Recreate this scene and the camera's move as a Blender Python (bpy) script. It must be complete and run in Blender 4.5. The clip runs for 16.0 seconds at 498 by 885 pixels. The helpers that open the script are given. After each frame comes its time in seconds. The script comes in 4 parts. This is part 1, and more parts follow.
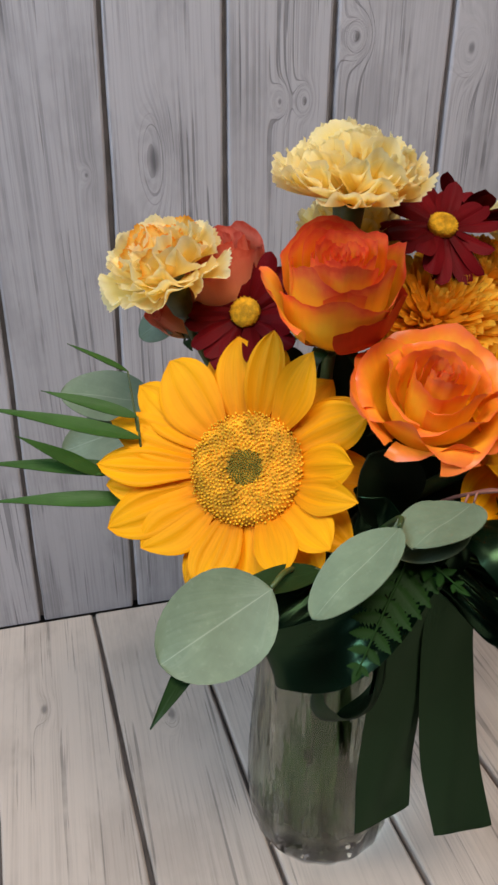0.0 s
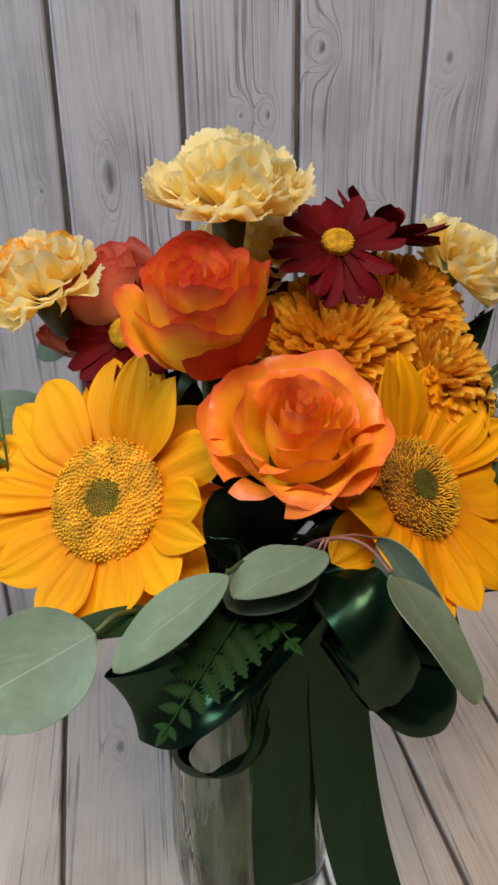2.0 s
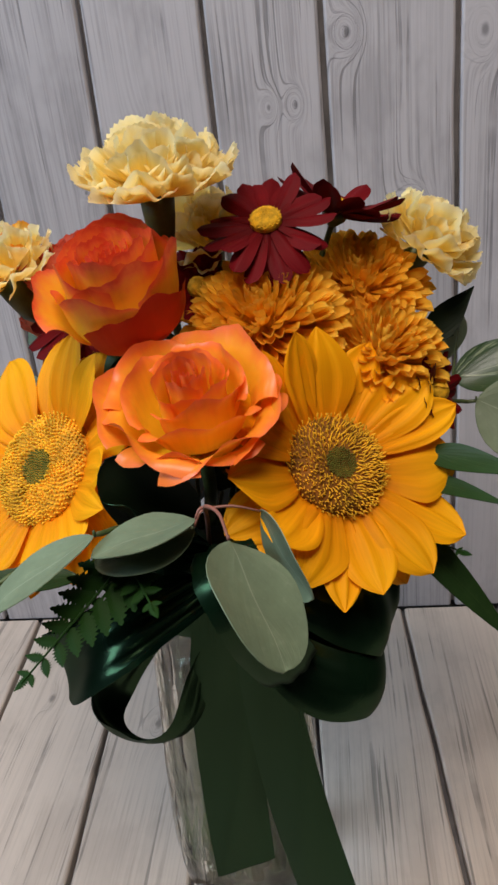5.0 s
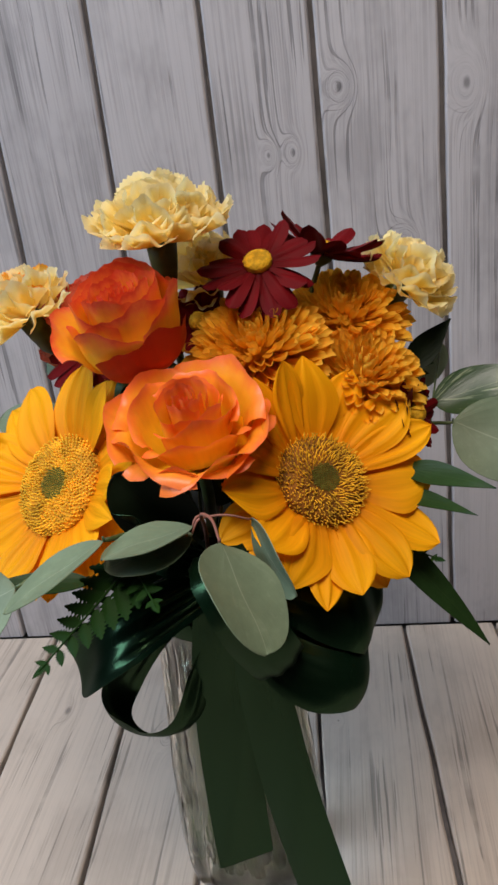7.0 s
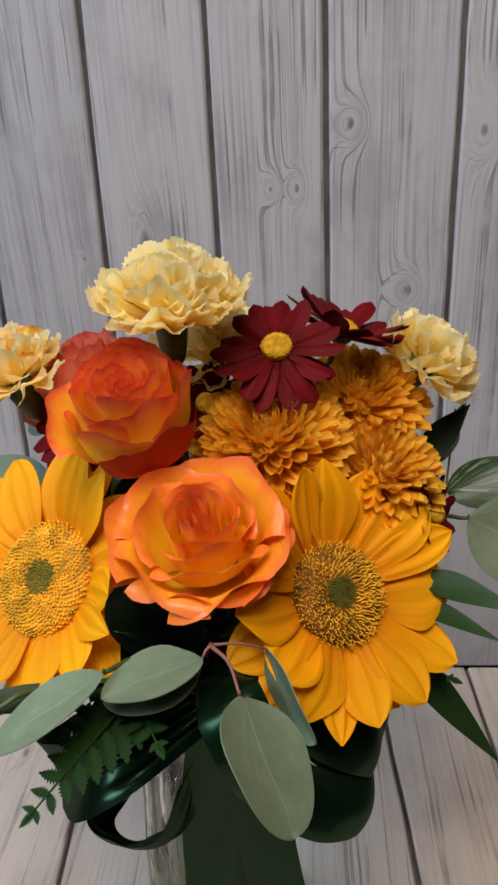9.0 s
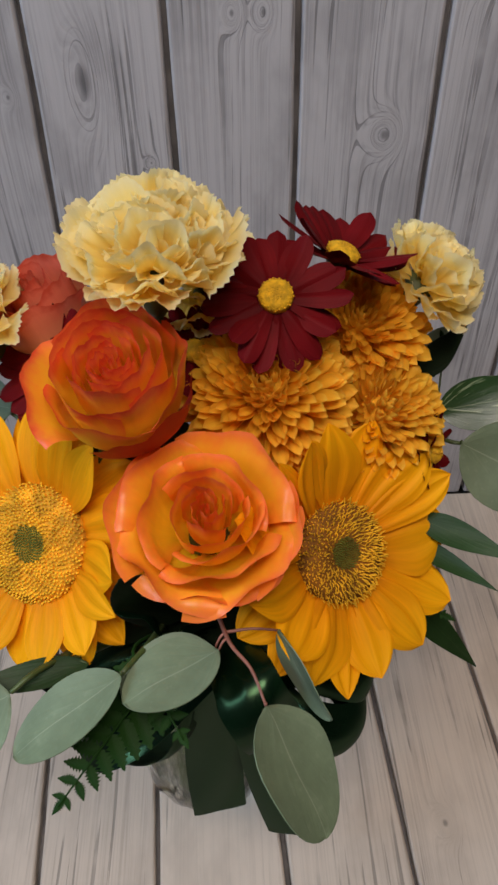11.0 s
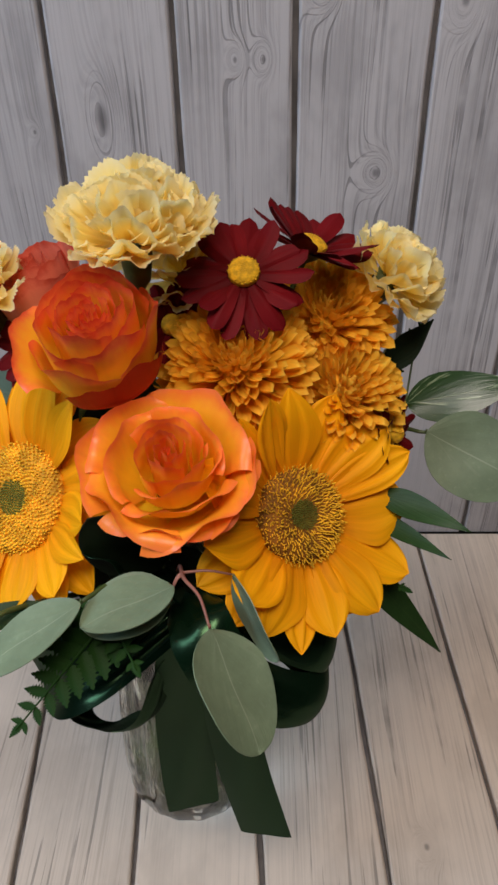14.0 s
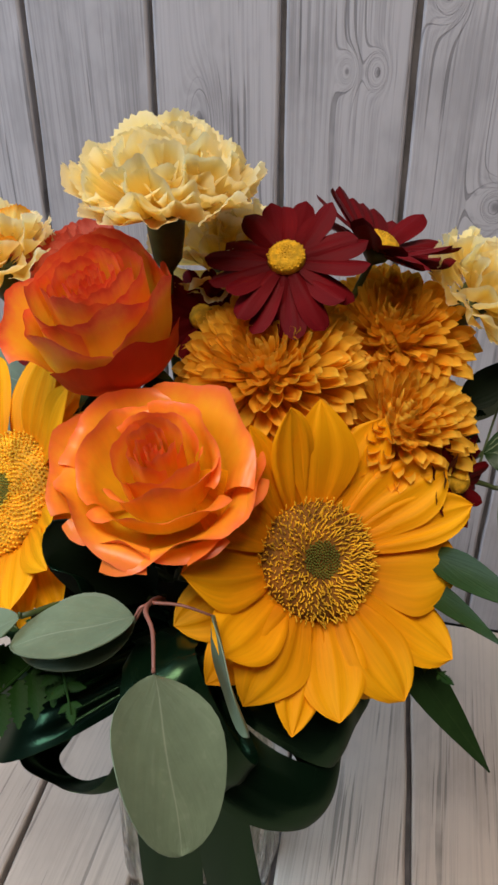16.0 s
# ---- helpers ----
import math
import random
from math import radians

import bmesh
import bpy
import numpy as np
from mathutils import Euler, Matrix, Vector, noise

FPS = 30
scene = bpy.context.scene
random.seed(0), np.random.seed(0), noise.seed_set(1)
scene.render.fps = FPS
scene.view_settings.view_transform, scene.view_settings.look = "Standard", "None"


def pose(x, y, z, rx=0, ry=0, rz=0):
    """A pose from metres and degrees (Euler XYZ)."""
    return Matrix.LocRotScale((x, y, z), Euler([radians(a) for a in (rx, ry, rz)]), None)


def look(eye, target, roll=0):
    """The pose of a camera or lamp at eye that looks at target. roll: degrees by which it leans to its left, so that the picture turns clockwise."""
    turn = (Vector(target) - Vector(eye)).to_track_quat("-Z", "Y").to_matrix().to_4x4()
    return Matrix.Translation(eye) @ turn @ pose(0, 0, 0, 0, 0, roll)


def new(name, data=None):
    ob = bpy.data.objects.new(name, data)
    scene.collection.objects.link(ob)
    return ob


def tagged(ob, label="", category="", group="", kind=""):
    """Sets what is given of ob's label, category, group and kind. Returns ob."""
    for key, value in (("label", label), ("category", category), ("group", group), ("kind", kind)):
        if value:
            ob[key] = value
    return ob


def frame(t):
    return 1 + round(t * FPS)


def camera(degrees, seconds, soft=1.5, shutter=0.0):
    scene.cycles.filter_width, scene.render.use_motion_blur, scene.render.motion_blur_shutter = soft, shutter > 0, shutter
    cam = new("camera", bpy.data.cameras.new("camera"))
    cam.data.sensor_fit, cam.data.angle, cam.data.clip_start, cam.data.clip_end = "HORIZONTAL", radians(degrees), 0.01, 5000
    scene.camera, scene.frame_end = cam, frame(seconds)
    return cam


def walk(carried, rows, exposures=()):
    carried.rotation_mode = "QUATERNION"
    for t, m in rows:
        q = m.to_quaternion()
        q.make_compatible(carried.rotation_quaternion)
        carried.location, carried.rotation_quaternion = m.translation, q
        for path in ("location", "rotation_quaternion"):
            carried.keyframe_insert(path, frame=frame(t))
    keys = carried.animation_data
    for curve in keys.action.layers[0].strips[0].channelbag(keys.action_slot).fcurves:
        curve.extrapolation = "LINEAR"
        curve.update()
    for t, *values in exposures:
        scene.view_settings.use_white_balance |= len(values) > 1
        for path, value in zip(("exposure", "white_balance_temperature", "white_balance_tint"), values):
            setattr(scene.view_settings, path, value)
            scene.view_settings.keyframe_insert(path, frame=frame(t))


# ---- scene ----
cam = camera(35.6, 16.0, soft=2.7)
PATH = [
    (0, (0.118, 0.086, 0.537), (0.547, 1.813, -0.376), -0.5),
    (0.5, (0.163, 0.087, 0.534), (0.583, 1.834, -0.345), 0.0),
    (1, (0.194, 0.094, 0.531), (0.516, 1.865, -0.34), -1.1),
    (1.5, (0.215, 0.098, 0.53), (0.46, 1.882, -0.339), -1.9),
    (2, (0.226, 0.094, 0.527), (0.454, 1.884, -0.337), -1.4),
    (2.5, (0.222, 0.091, 0.522), (0.439, 1.896, -0.312), -1.3),
    (3, (0.217, 0.1, 0.518), (0.432, 1.902, -0.322), -2.1),
    (3.5, (0.194, 0.091, 0.526), (0.471, 1.884, -0.317), -1.5),
    (4, (0.225, 0.083, 0.527), (0.384, 1.894, -0.307), -2.6),
    (4.5, (0.302, 0.083, 0.516), (0.139, 1.899, -0.306), -5.2),
    (4.7, (0.337, 0.082, 0.508), (0.122, 1.892, -0.315), -5.7),
    (6.8, (0.370, 0.042, 0.516), (0.108, 1.879, -0.231), -7.6),
    (7, (0.366, 0.039, 0.518), (0.09, 1.875, -0.225), -7.1),
    (7.5, (0.347, 0.032, 0.521), (0.086, 1.872, -0.218), -5.7),
    (8, (0.338, 0.032, 0.518), (0.169, 1.888, -0.208), -3.6),
    (8.5, (0.333, 0.064, 0.533), (0.191, 1.925, -0.186), -2.5),
    (8.7, (0.335, 0.076, 0.548), (0.185, 1.927, -0.194), -2.7),
    (10.8, (0.293, 0.176, 0.632), (0.312, 1.634, -0.737), -1.8),
    (11, (0.297, 0.172, 0.638), (0.341, 1.633, -0.728), -1.1),
    (11.5, (0.307, 0.15, 0.63), (0.358, 1.605, -0.741), 0.0),
    (12, (0.294, 0.124, 0.623), (0.338, 1.599, -0.727), 0.7),
    (12.5, (0.267, 0.118, 0.625), (0.307, 1.648, -0.663), 0.7),
    (13, (0.266, 0.126, 0.623), (0.309, 1.67, -0.648), 0.1),
    (13.5, (0.293, 0.12, 0.616), (0.342, 1.681, -0.634), 0.3),
    (14, (0.329, 0.111, 0.611), (0.288, 1.715, -0.583), -1.1),
    (14.5, (0.348, 0.102, 0.592), (0.163, 1.807, -0.438), -1.9),
    (15, (0.353, 0.091, 0.543), (0.084, 1.894, -0.277), -1.6),
    (15.5, (0.360, 0.109, 0.538), (0.014, 1.874, -0.337), -2.1),
    (16, (0.374, 0.158, 0.549), (-0.009, 1.832, -0.475), 0.3),
]
walk(cam, [(t, look(eye, target, roll)) for t, eye, target, roll in PATH],
     [(0.0, 0.0), (8.7, 0.0), (10.8, -0.32), (13.5, -0.30), (14.5, 0.0), (16.0, 0.0)])

# ---- light ----
world = bpy.data.worlds.new("world")
world.use_nodes = True
world.node_tree.nodes["Background"].inputs[0].default_value = (0.5, 0.55, 0.6, 1)
world.node_tree.nodes["Background"].inputs[1].default_value = 0.05
scene.world = world


def area(name, eye, target, sx, sy, watts, colour):
    lamp = bpy.data.lights.new(name, "AREA")
    lamp.shape, lamp.size, lamp.size_y, lamp.energy, lamp.color = "RECTANGLE", sx, sy, watts, colour
    ob = new(name, lamp)
    ob.matrix_world = look(eye, target)
    return ob


area("ceiling_light", (0.26, -0.28, 1.80), (0.26, 0.50, 0.15), 0.9, 0.6, 26, (1.0, 0.89, 0.80))
area("window_light", (-0.95, -0.05, 1.45), (0.1, 0.72, 0.60), 0.8, 0.9, 24, (0.57, 0.77, 1.0))
scene.view_settings.exposure = 0.0

# ---- materials ----


class Nodes:
    """A short way to write a node tree."""

    def __init__(self, name):
        self.mat = bpy.data.materials.new(name)
        self.mat.use_nodes = True
        self.tree = self.mat.node_tree
        self.bsdf = self.tree.nodes["Principled BSDF"]
        self.out = self.tree.nodes["Material Output"]

    def put(self, socket, value):
        if isinstance(value, bpy.types.NodeSocket):
            self.tree.links.new(value, socket)
        else:
            socket.default_value = value

    def add(self, kind, **props):
        n = self.tree.nodes.new(kind)
        if "operation" in props:
            n.operation, n.use_clamp = props["operation"], props["use_clamp"]
        if "data_type" in props:
            n.data_type = props["data_type"]
        if "blend_type" in props:
            n.blend_type = props["blend_type"]
        if "interpolation_type" in props:
            n.interpolation_type = props["interpolation_type"]
        if "attribute_name" in props:
            n.attribute_name = props["attribute_name"]
        return n

    def maths(self, op, a, b=0.0, c=0.0, clamp=False):
        n = self.add("ShaderNodeMath", operation=op, use_clamp=clamp)
        for i, v in enumerate((a, b, c)):
            self.put(n.inputs[i], v)
        return n.outputs[0]

    def mix(self, f, a, b, blend="MIX"):
        n = self.add("ShaderNodeMix", data_type="RGBA", blend_type=blend)
        self.put(n.inputs[0], f), self.put(n.inputs[6], a), self.put(n.inputs[7], b)
        return n.outputs[2]

    def ramp(self, f, stops):
        n = self.add("ShaderNodeValToRGB")
        e = n.color_ramp.elements
        while len(e) < len(stops):
            e.new(0.5)
        for el, (p, c) in zip(e, stops):
            el.position, el.color = p, (c if len(c) == 4 else (*c, 1))
        self.put(n.inputs[0], f)
        return n.outputs[0]

    def smooth(self, f, lo, hi):
        n = self.add("ShaderNodeMapRange", interpolation_type="SMOOTHSTEP")
        self.put(n.inputs[0], f), self.put(n.inputs[1], lo), self.put(n.inputs[2], hi)
        return n.outputs[0]

    def noise(self, vec, scale, detail=3.0, rough=0.55):
        n = self.add("ShaderNodeTexNoise")
        if vec is not None:
            self.put(n.inputs["Vector"], vec)
        n.inputs["Scale"].default_value, n.inputs["Detail"].default_value, n.inputs["Roughness"].default_value = scale, detail, rough
        return n.outputs[0]

    def vec(self, x, y, z):
        n = self.add("ShaderNodeCombineXYZ")
        for i, v in enumerate((x, y, z)):
            self.put(n.inputs[i], v)
        return n.outputs[0]

    def attr(self, name):
        return self.add("ShaderNodeAttribute", attribute_name=name).outputs["Fac"]

    def local(self):
        return self.add("ShaderNodeTexCoord").outputs["Object"]

    def rand(self):
        return self.add("ShaderNodeObjectInfo").outputs["Random"]

    def bump(self, height, strength, dist):
        n = self.add("ShaderNodeBump")
        n.inputs["Strength"].default_value, n.inputs["Distance"].default_value = strength, dist
        self.put(n.inputs["Height"], height)
        self.put(self.bsdf.inputs["Normal"], n.outputs[0])

    def finish(self, colour, rough, spec=0.5, sheer=0.0):
        self.put(self.bsdf.inputs["Base Color"], colour)
        self.put(self.bsdf.inputs["Roughness"], rough)
        self.bsdf.inputs["Specular IOR Level"].default_value = spec
        if sheer > 0:
            t = self.add("ShaderNodeBsdfTranslucent")
            self.put(t.inputs[0], colour)
            m = self.add("ShaderNodeMixShader")
            m.inputs[0].default_value = sheer
            self.tree.links.new(self.bsdf.outputs[0], m.inputs[1])
            self.tree.links.new(t.outputs[0], m.inputs[2])
            self.tree.links.new(m.outputs[0], self.out.inputs[0])
        return self.mat


def wood(name, upright, knots, pale, mid, dark):
    """Whitewashed boards: streaks that bend round the knots, fine cracks and cloudy paint."""
    n = Nodes(name)
    pos = n.add("ShaderNodeNewGeometry").outputs["Position"]
    sep = n.add("ShaderNodeSeparateXYZ")
    n.put(sep.inputs[0], pos)
    a, l = sep.outputs[0], sep.outputs[2 if upright else 1]
    seed = n.maths("MULTIPLY", n.rand(), 40.0)
    wave = n.noise(n.vec(n.maths("MULTIPLY", a, 7.0), n.maths("MULTIPLY", l, 1.6), seed), 1.0, 2.0)
    c = n.maths("ADD", a, n.maths("MULTIPLY", n.maths("SUBTRACT", wave, 0.5), 0.014))
    core = 0.0
    for kx, kl, size, stretch in knots:
        u = n.maths("SUBTRACT", a, kx)
        v = n.maths("MULTIPLY", n.maths("SUBTRACT", l, kl), stretch)
        d = n.maths("SQRT", n.maths("ADD", n.maths("MULTIPLY", u, u), n.maths("MULTIPLY", v, v)))
        q = n.maths("POWER", n.maths("DIVIDE", d, size * 0.45), 4.0)
        w = n.maths("DIVIDE", 0.27, n.maths("ADD", q, 1.0))
        warped = n.maths("ADD", n.maths("MULTIPLY", d, 0.8), n.maths("MULTIPLY", n.noise(pos, 70.0, 2.0), 0.010))
        m = n.add("ShaderNodeMix", data_type="FLOAT")
        n.put(m.inputs[0], w), n.put(m.inputs[2], c), n.put(m.inputs[3], warped)
        c = m.outputs[0]
        spot = n.maths("SUBTRACT", 1.0, n.smooth(d, size * 0.05, size * 0.20))
        core = n.maths("MAXIMUM", core, spot)
    straight = n.maths("ADD", n.maths("MULTIPLY", a, 0.7), n.maths("MULTIPLY", c, 0.3))
    fine = n.noise(n.vec(n.maths("MULTIPLY", straight, 480.0), n.maths("MULTIPLY", l, 5.5), seed), 1.0, 4.0, 0.65)
    band = n.noise(n.vec(n.maths("MULTIPLY", c, 120.0), n.maths("MULTIPLY", l, 2.4), seed), 1.0, 3.0, 0.6)
    crack = n.noise(n.vec(n.maths("MULTIPLY", c, 260.0), n.maths("MULTIPLY", l, 4.5), n.maths("ADD", seed, 7.0)), 1.0, 2.0, 0.5)
    cloud = n.noise(pos, 9.0, 4.0, 0.6)
    blotch = n.noise(n.vec(n.maths("MULTIPLY", a, 22.0), n.maths("MULTIPLY", l, 9.0), seed), 1.0, 4.0, 0.65)
    line = n.maths("MULTIPLY", n.smooth(crack, 0.615, 0.65), n.smooth(cloud, 0.36, 0.58))
    streak = n.maths("MULTIPLY", n.smooth(n.maths("ADD", n.maths("MULTIPLY", fine, 0.68), n.maths("MULTIPLY", band, 0.32)), 0.44, 0.66), n.maths("ADD", 0.35, n.maths("MULTIPLY", n.smooth(cloud, 0.35, 0.65), 0.65)))
    col = n.mix(n.maths("MULTIPLY", streak, 0.82), pale, mid)
    col = n.mix(n.maths("MULTIPLY", n.smooth(blotch, 0.46, 0.68), 0.42), col, mid)
    col = n.mix(n.maths("MULTIPLY", line, 0.52), col, dark)
    col = n.mix(n.maths("MULTIPLY", core, 0.6), col, dark)
    tone = n.maths("ADD", 0.90, n.maths("MULTIPLY", n.rand(), 0.16))
    col = n.mix(1.0, col, n.vec(tone, tone, tone), "MULTIPLY")
    n.bump(n.maths("SUBTRACT", n.maths("MULTIPLY", streak, -0.4), line), 0.35, 0.0008)
    return n.finish(col, n.maths("ADD", 0.5, n.maths("MULTIPLY", band, 0.2)), 0.35)


def plain(name, colour, rough, var=0.15, scale=8.0, spec=0.5, bump=0.0):
    n = Nodes(name)
    p = n.local()
    f = n.noise(p, scale, 5.0, 0.6)
    lo, hi = [tuple(c * k for c in colour) + (1,) for k in (1 - var, 1 + var)]
    col = n.mix(n.smooth(f, 0.3, 0.7), lo, hi)
    if bump:
        n.bump(n.noise(p, scale * 6, 3.0), 0.4, bump)
    return n.finish(col, rough, spec)


def petal_material(name, stops, rough=0.5, sheer=0.25, var=0.12, vein=0.10, edge=None, spec=0.35):
    """Pigment that runs along the petal, with fine veins; attributes along and across are laid by the mesh."""
    n = Nodes(name)
    t, s = n.attr("along"), n.attr("across")
    mott = n.noise(n.local(), 160.0, 3.0)
    f = n.maths("ADD", t, n.maths("MULTIPLY", n.maths("SUBTRACT", mott, 0.5), 0.22), clamp=True)
    col = n.ramp(f, stops)
    if edge:
        side = n.smooth(n.maths("ADD", n.maths("ABSOLUTE", s), n.maths("MULTIPLY", n.maths("SUBTRACT", mott, 0.5), 0.3)), 0.50, 1.10)
        col = n.mix(n.maths("MULTIPLY", side, 0.6), col, edge)
    veins = n.noise(n.vec(n.maths("MULTIPLY", s, 9.0), n.maths("MULTIPLY", t, 1.5), n.maths("MULTIPLY", n.rand(), 30.0)), 1.0, 3.0)
    k = n.maths("ADD", 1.0 - var, n.maths("MULTIPLY", n.rand(), 2 * var))
    k = n.maths("MULTIPLY", k, n.maths("ADD", 1.0 - vein, n.maths("MULTIPLY", veins, 2 * vein)))
    col = n.mix(1.0, col, n.vec(k, k, k), "MULTIPLY")
    n.bump(veins, 0.25, 0.0008)
    return n.finish(col, rough, spec, sheer)


def leaf_material(name, face, vein_col, rough=0.55, sheer=0.12, spec=0.4, ribs=0.0):
    n = Nodes(name)
    t, s = n.attr("along"), n.attr("across")
    p = n.local()
    f = n.noise(p, 45.0, 5.0, 0.6)
    col = n.mix(n.smooth(f, 0.3, 0.72), tuple(c * 0.85 for c in face) + (1,), tuple(c * 1.15 for c in face) + (1,))
    col = n.mix(n.maths("MULTIPLY", n.smooth(n.noise(p, 320.0, 2.0), 0.58, 0.72), 0.08), col, (*vein_col, 1))
    mid = n.maths("SUBTRACT", 1.0, n.smooth(n.maths("ABSOLUTE", s), 0.004, 0.026))
    side = n.noise(n.vec(n.maths("SUBTRACT", n.maths("MULTIPLY", t, 9.0), n.maths("MULTIPLY", n.maths("ABSOLUTE", s), 5.0)), 0.0, n.maths("MULTIPLY", s, 2.0)), 1.0, 2.0)
    col = n.mix(n.maths("MULTIPLY", mid, 0.38), col, (*vein_col, 1))
    col = n.mix(n.maths("MULTIPLY", n.smooth(side, 0.60, 0.66), 0.06 + ribs), col, (*vein_col, 1))
    tone = n.maths("ADD", 0.88, n.maths("MULTIPLY", n.rand(), 0.24))
    col = n.mix(1.0, col, n.vec(tone, tone, tone), "MULTIPLY")
    n.bump(side, 0.3, 0.0008)
    return n.finish(col, rough, spec, sheer)


def satin(name, colour):
    n = Nodes(name)
    s, t = n.attr("across"), n.attr("along")
    thread = n.noise(n.vec(n.maths("MULTIPLY", s, 60.0), n.maths("MULTIPLY", t, 4.0), 0.0), 1.0, 2.0)
    col = n.mix(thread, tuple(c * 0.8 for c in colour) + (1,), tuple(c * 1.25 for c in colour) + (1,))
    n.finish(col, 0.5, 0.04)
    shine = n.add("ShaderNodeBsdfAnisotropic")
    shine.inputs["Color"].default_value, shine.inputs["Roughness"].default_value = (0.020, 0.040, 0.019, 1), 0.25
    both = n.add("ShaderNodeAddShader")
    n.tree.links.new(n.bsdf.outputs[0], both.inputs[0])
    n.tree.links.new(shine.outputs[0], both.inputs[1])
    n.tree.links.new(both.outputs[0], n.out.inputs[0])
    return n.mat


def glass(name, tint, ior, rough=0.0, ripple=0.0):
    n = Nodes(name)
    n.bsdf.inputs["Base Color"].default_value = (*tint, 1)
    n.bsdf.inputs["Roughness"].default_value = rough
    n.bsdf.inputs["IOR"].default_value = ior
    n.bsdf.inputs["Transmission Weight"].default_value = 1.0
    if ripple:
        sep = n.add("ShaderNodeSeparateXYZ")
        n.put(sep.inputs[0], n.local())
        v = n.vec(n.maths("MULTIPLY", sep.outputs[0], 95.0), n.maths("MULTIPLY", sep.outputs[1], 95.0), n.maths("MULTIPLY", sep.outputs[2], 22.0))
        n.bump(n.noise(v, 1.0, 2.0), 0.8, ripple)
    return n.mat


WALL_KNOTS = [(0.150, 0.446, 0.009, 0.7), (0.371, 0.542, 0.019, 0.75), (0.329, 0.496, 0.012, 0.6), (0.308, 0.496, 0.010, 0.6),
              (0.472, 0.533, 0.020, 0.6), (0.419, 0.411, 0.022, 0.8), (0.205, 0.455, 0.026, 0.30), (0.245, 0.395, 0.006, 0.8)]
FLOOR_KNOTS = [(0.453, 0.407, 0.014, 0.7), (0.331, 0.613, 0.007, 0.8), (0.060, 0.634, 0.020, 0.5), (0.172, 0.600, 0.022, 0.45), (0.262, 0.330, 0.020, 0.4)]
M_WALL = wood("whitewashed_wall_boards", True, WALL_KNOTS, (0.455, 0.430, 0.443, 1), (0.235, 0.222, 0.230, 1), (0.06, 0.056, 0.06, 1))
M_FLOOR = wood("whitewashed_floor_boards", False, FLOOR_KNOTS, (0.585, 0.485, 0.405, 1), (0.37, 0.302, 0.25, 1), (0.09, 0.08, 0.073, 1))
M_GAP = plain("dark_gap", (0.15, 0.14, 0.14), 0.9, 0.3, 30)
M_PAINT = plain("room_paint", (0.08, 0.078, 0.075), 0.8, 0.06, 3)
M_GROUND = plain("room_floor_paint", (0.07, 0.065, 0.06), 0.7, 0.15, 4)

SUN = [(0.0, (0.78, 0.24, 0.002)), (0.25, (0.90, 0.335, 0.002)), (0.8, (0.95, 0.415, 0.003)), (1.0, (0.94, 0.40, 0.004))]
# vein streaks deepened: they also put pleat shade into the petal colour
M_SUN = petal_material("sunflower_petal", SUN, 0.6, 0.22, 0.10, 0.20, None, 0.15)
ROSE = [(0.0, (1.0, 0.62, 0.016)), (0.50, (1.0, 0.58, 0.022)), (0.76, (1.0, 0.45, 0.028)), (0.92, (1.0, 0.26, 0.035)), (1.0, (0.99, 0.22, 0.065))]
M_ROSE = petal_material("orange_rose_petal", ROSE, 0.34, 0.25, 0.05, 0.10, (1.0, 0.24, 0.03, 1), 0.40)
RED = [(0.0, (1.0, 0.62, 0.02)), (0.62, (1.0, 0.58, 0.028)), (0.82, (1.0, 0.40, 0.032)), (0.93, (0.97, 0.21, 0.05)), (1.0, (0.88, 0.10, 0.04))]
M_ROSE_RED = petal_material("red_orange_rose_petal", RED, 0.38, 0.24, 0.06, 0.08, (0.94, 0.18, 0.05, 1), 0.35)
PINK = [(0.0, (0.88, 0.55, 0.20)), (0.5, (0.88, 0.34, 0.18)), (0.9, (0.82, 0.20, 0.12)), (1.0, (0.66, 0.09, 0.05))]
DEEP = [(0.0, (0.62, 0.12, 0.02)), (0.5, (0.55, 0.055, 0.018)), (1.0, (0.48, 0.03, 0.014))]
M_ROSE_DEEP = petal_material("dark_red_rose_petal_back", DEEP, 0.5, 0.12, 0.05, 0.12, None, 0.2)
M_ROSE_PINK = petal_material("coral_rose_petal", PINK, 0.45, 0.2, 0.06, 0.08)
CREAM = [(0.0, (1.0, 0.62, 0.08)), (0.40, (1.0, 0.82, 0.24)), (0.85, (1.0, 0.845, 0.34)), (1.0, (1.0, 0.90, 0.55))]
M_CREAM = petal_material("cream_carnation_petal", CREAM, 0.6, 0.55, 0.03, 0.05, None, 0.15)
FLAME = [(0.0, (0.98, 0.45, 0.03)), (0.35, (1.0, 0.77, 0.23)), (0.86, (1.0, 0.80, 0.27)), (0.97, (0.99, 0.50, 0.06)), (1.0, (0.98, 0.38, 0.03))]
M_FLAME = petal_material("orange_tipped_carnation_petal", FLAME, 0.6, 0.55, 0.03, 0.05, None, 0.15)
BRONZE = [(0.0, (0.78, 0.35, 0.015)), (0.4, (0.90, 0.50, 0.03)), (0.85, (0.95, 0.54, 0.045)), (1.0, (0.97, 0.60, 0.08))]
M_MUM = petal_material("bronze_mum_petal", BRONZE, 0.55, 0.36, 0.10, 0.10, None, 0.2)
M_MUM_FILL = plain("bronze_mum_fill", (0.72, 0.34, 0.015), 0.7, 0.3, 260, 0.2, 0.002)
WINE = [(0.0, (0.075, 0.003, 0.004)), (0.5, (0.13, 0.005, 0.007)), (1.0, (0.105, 0.004, 0.006))]
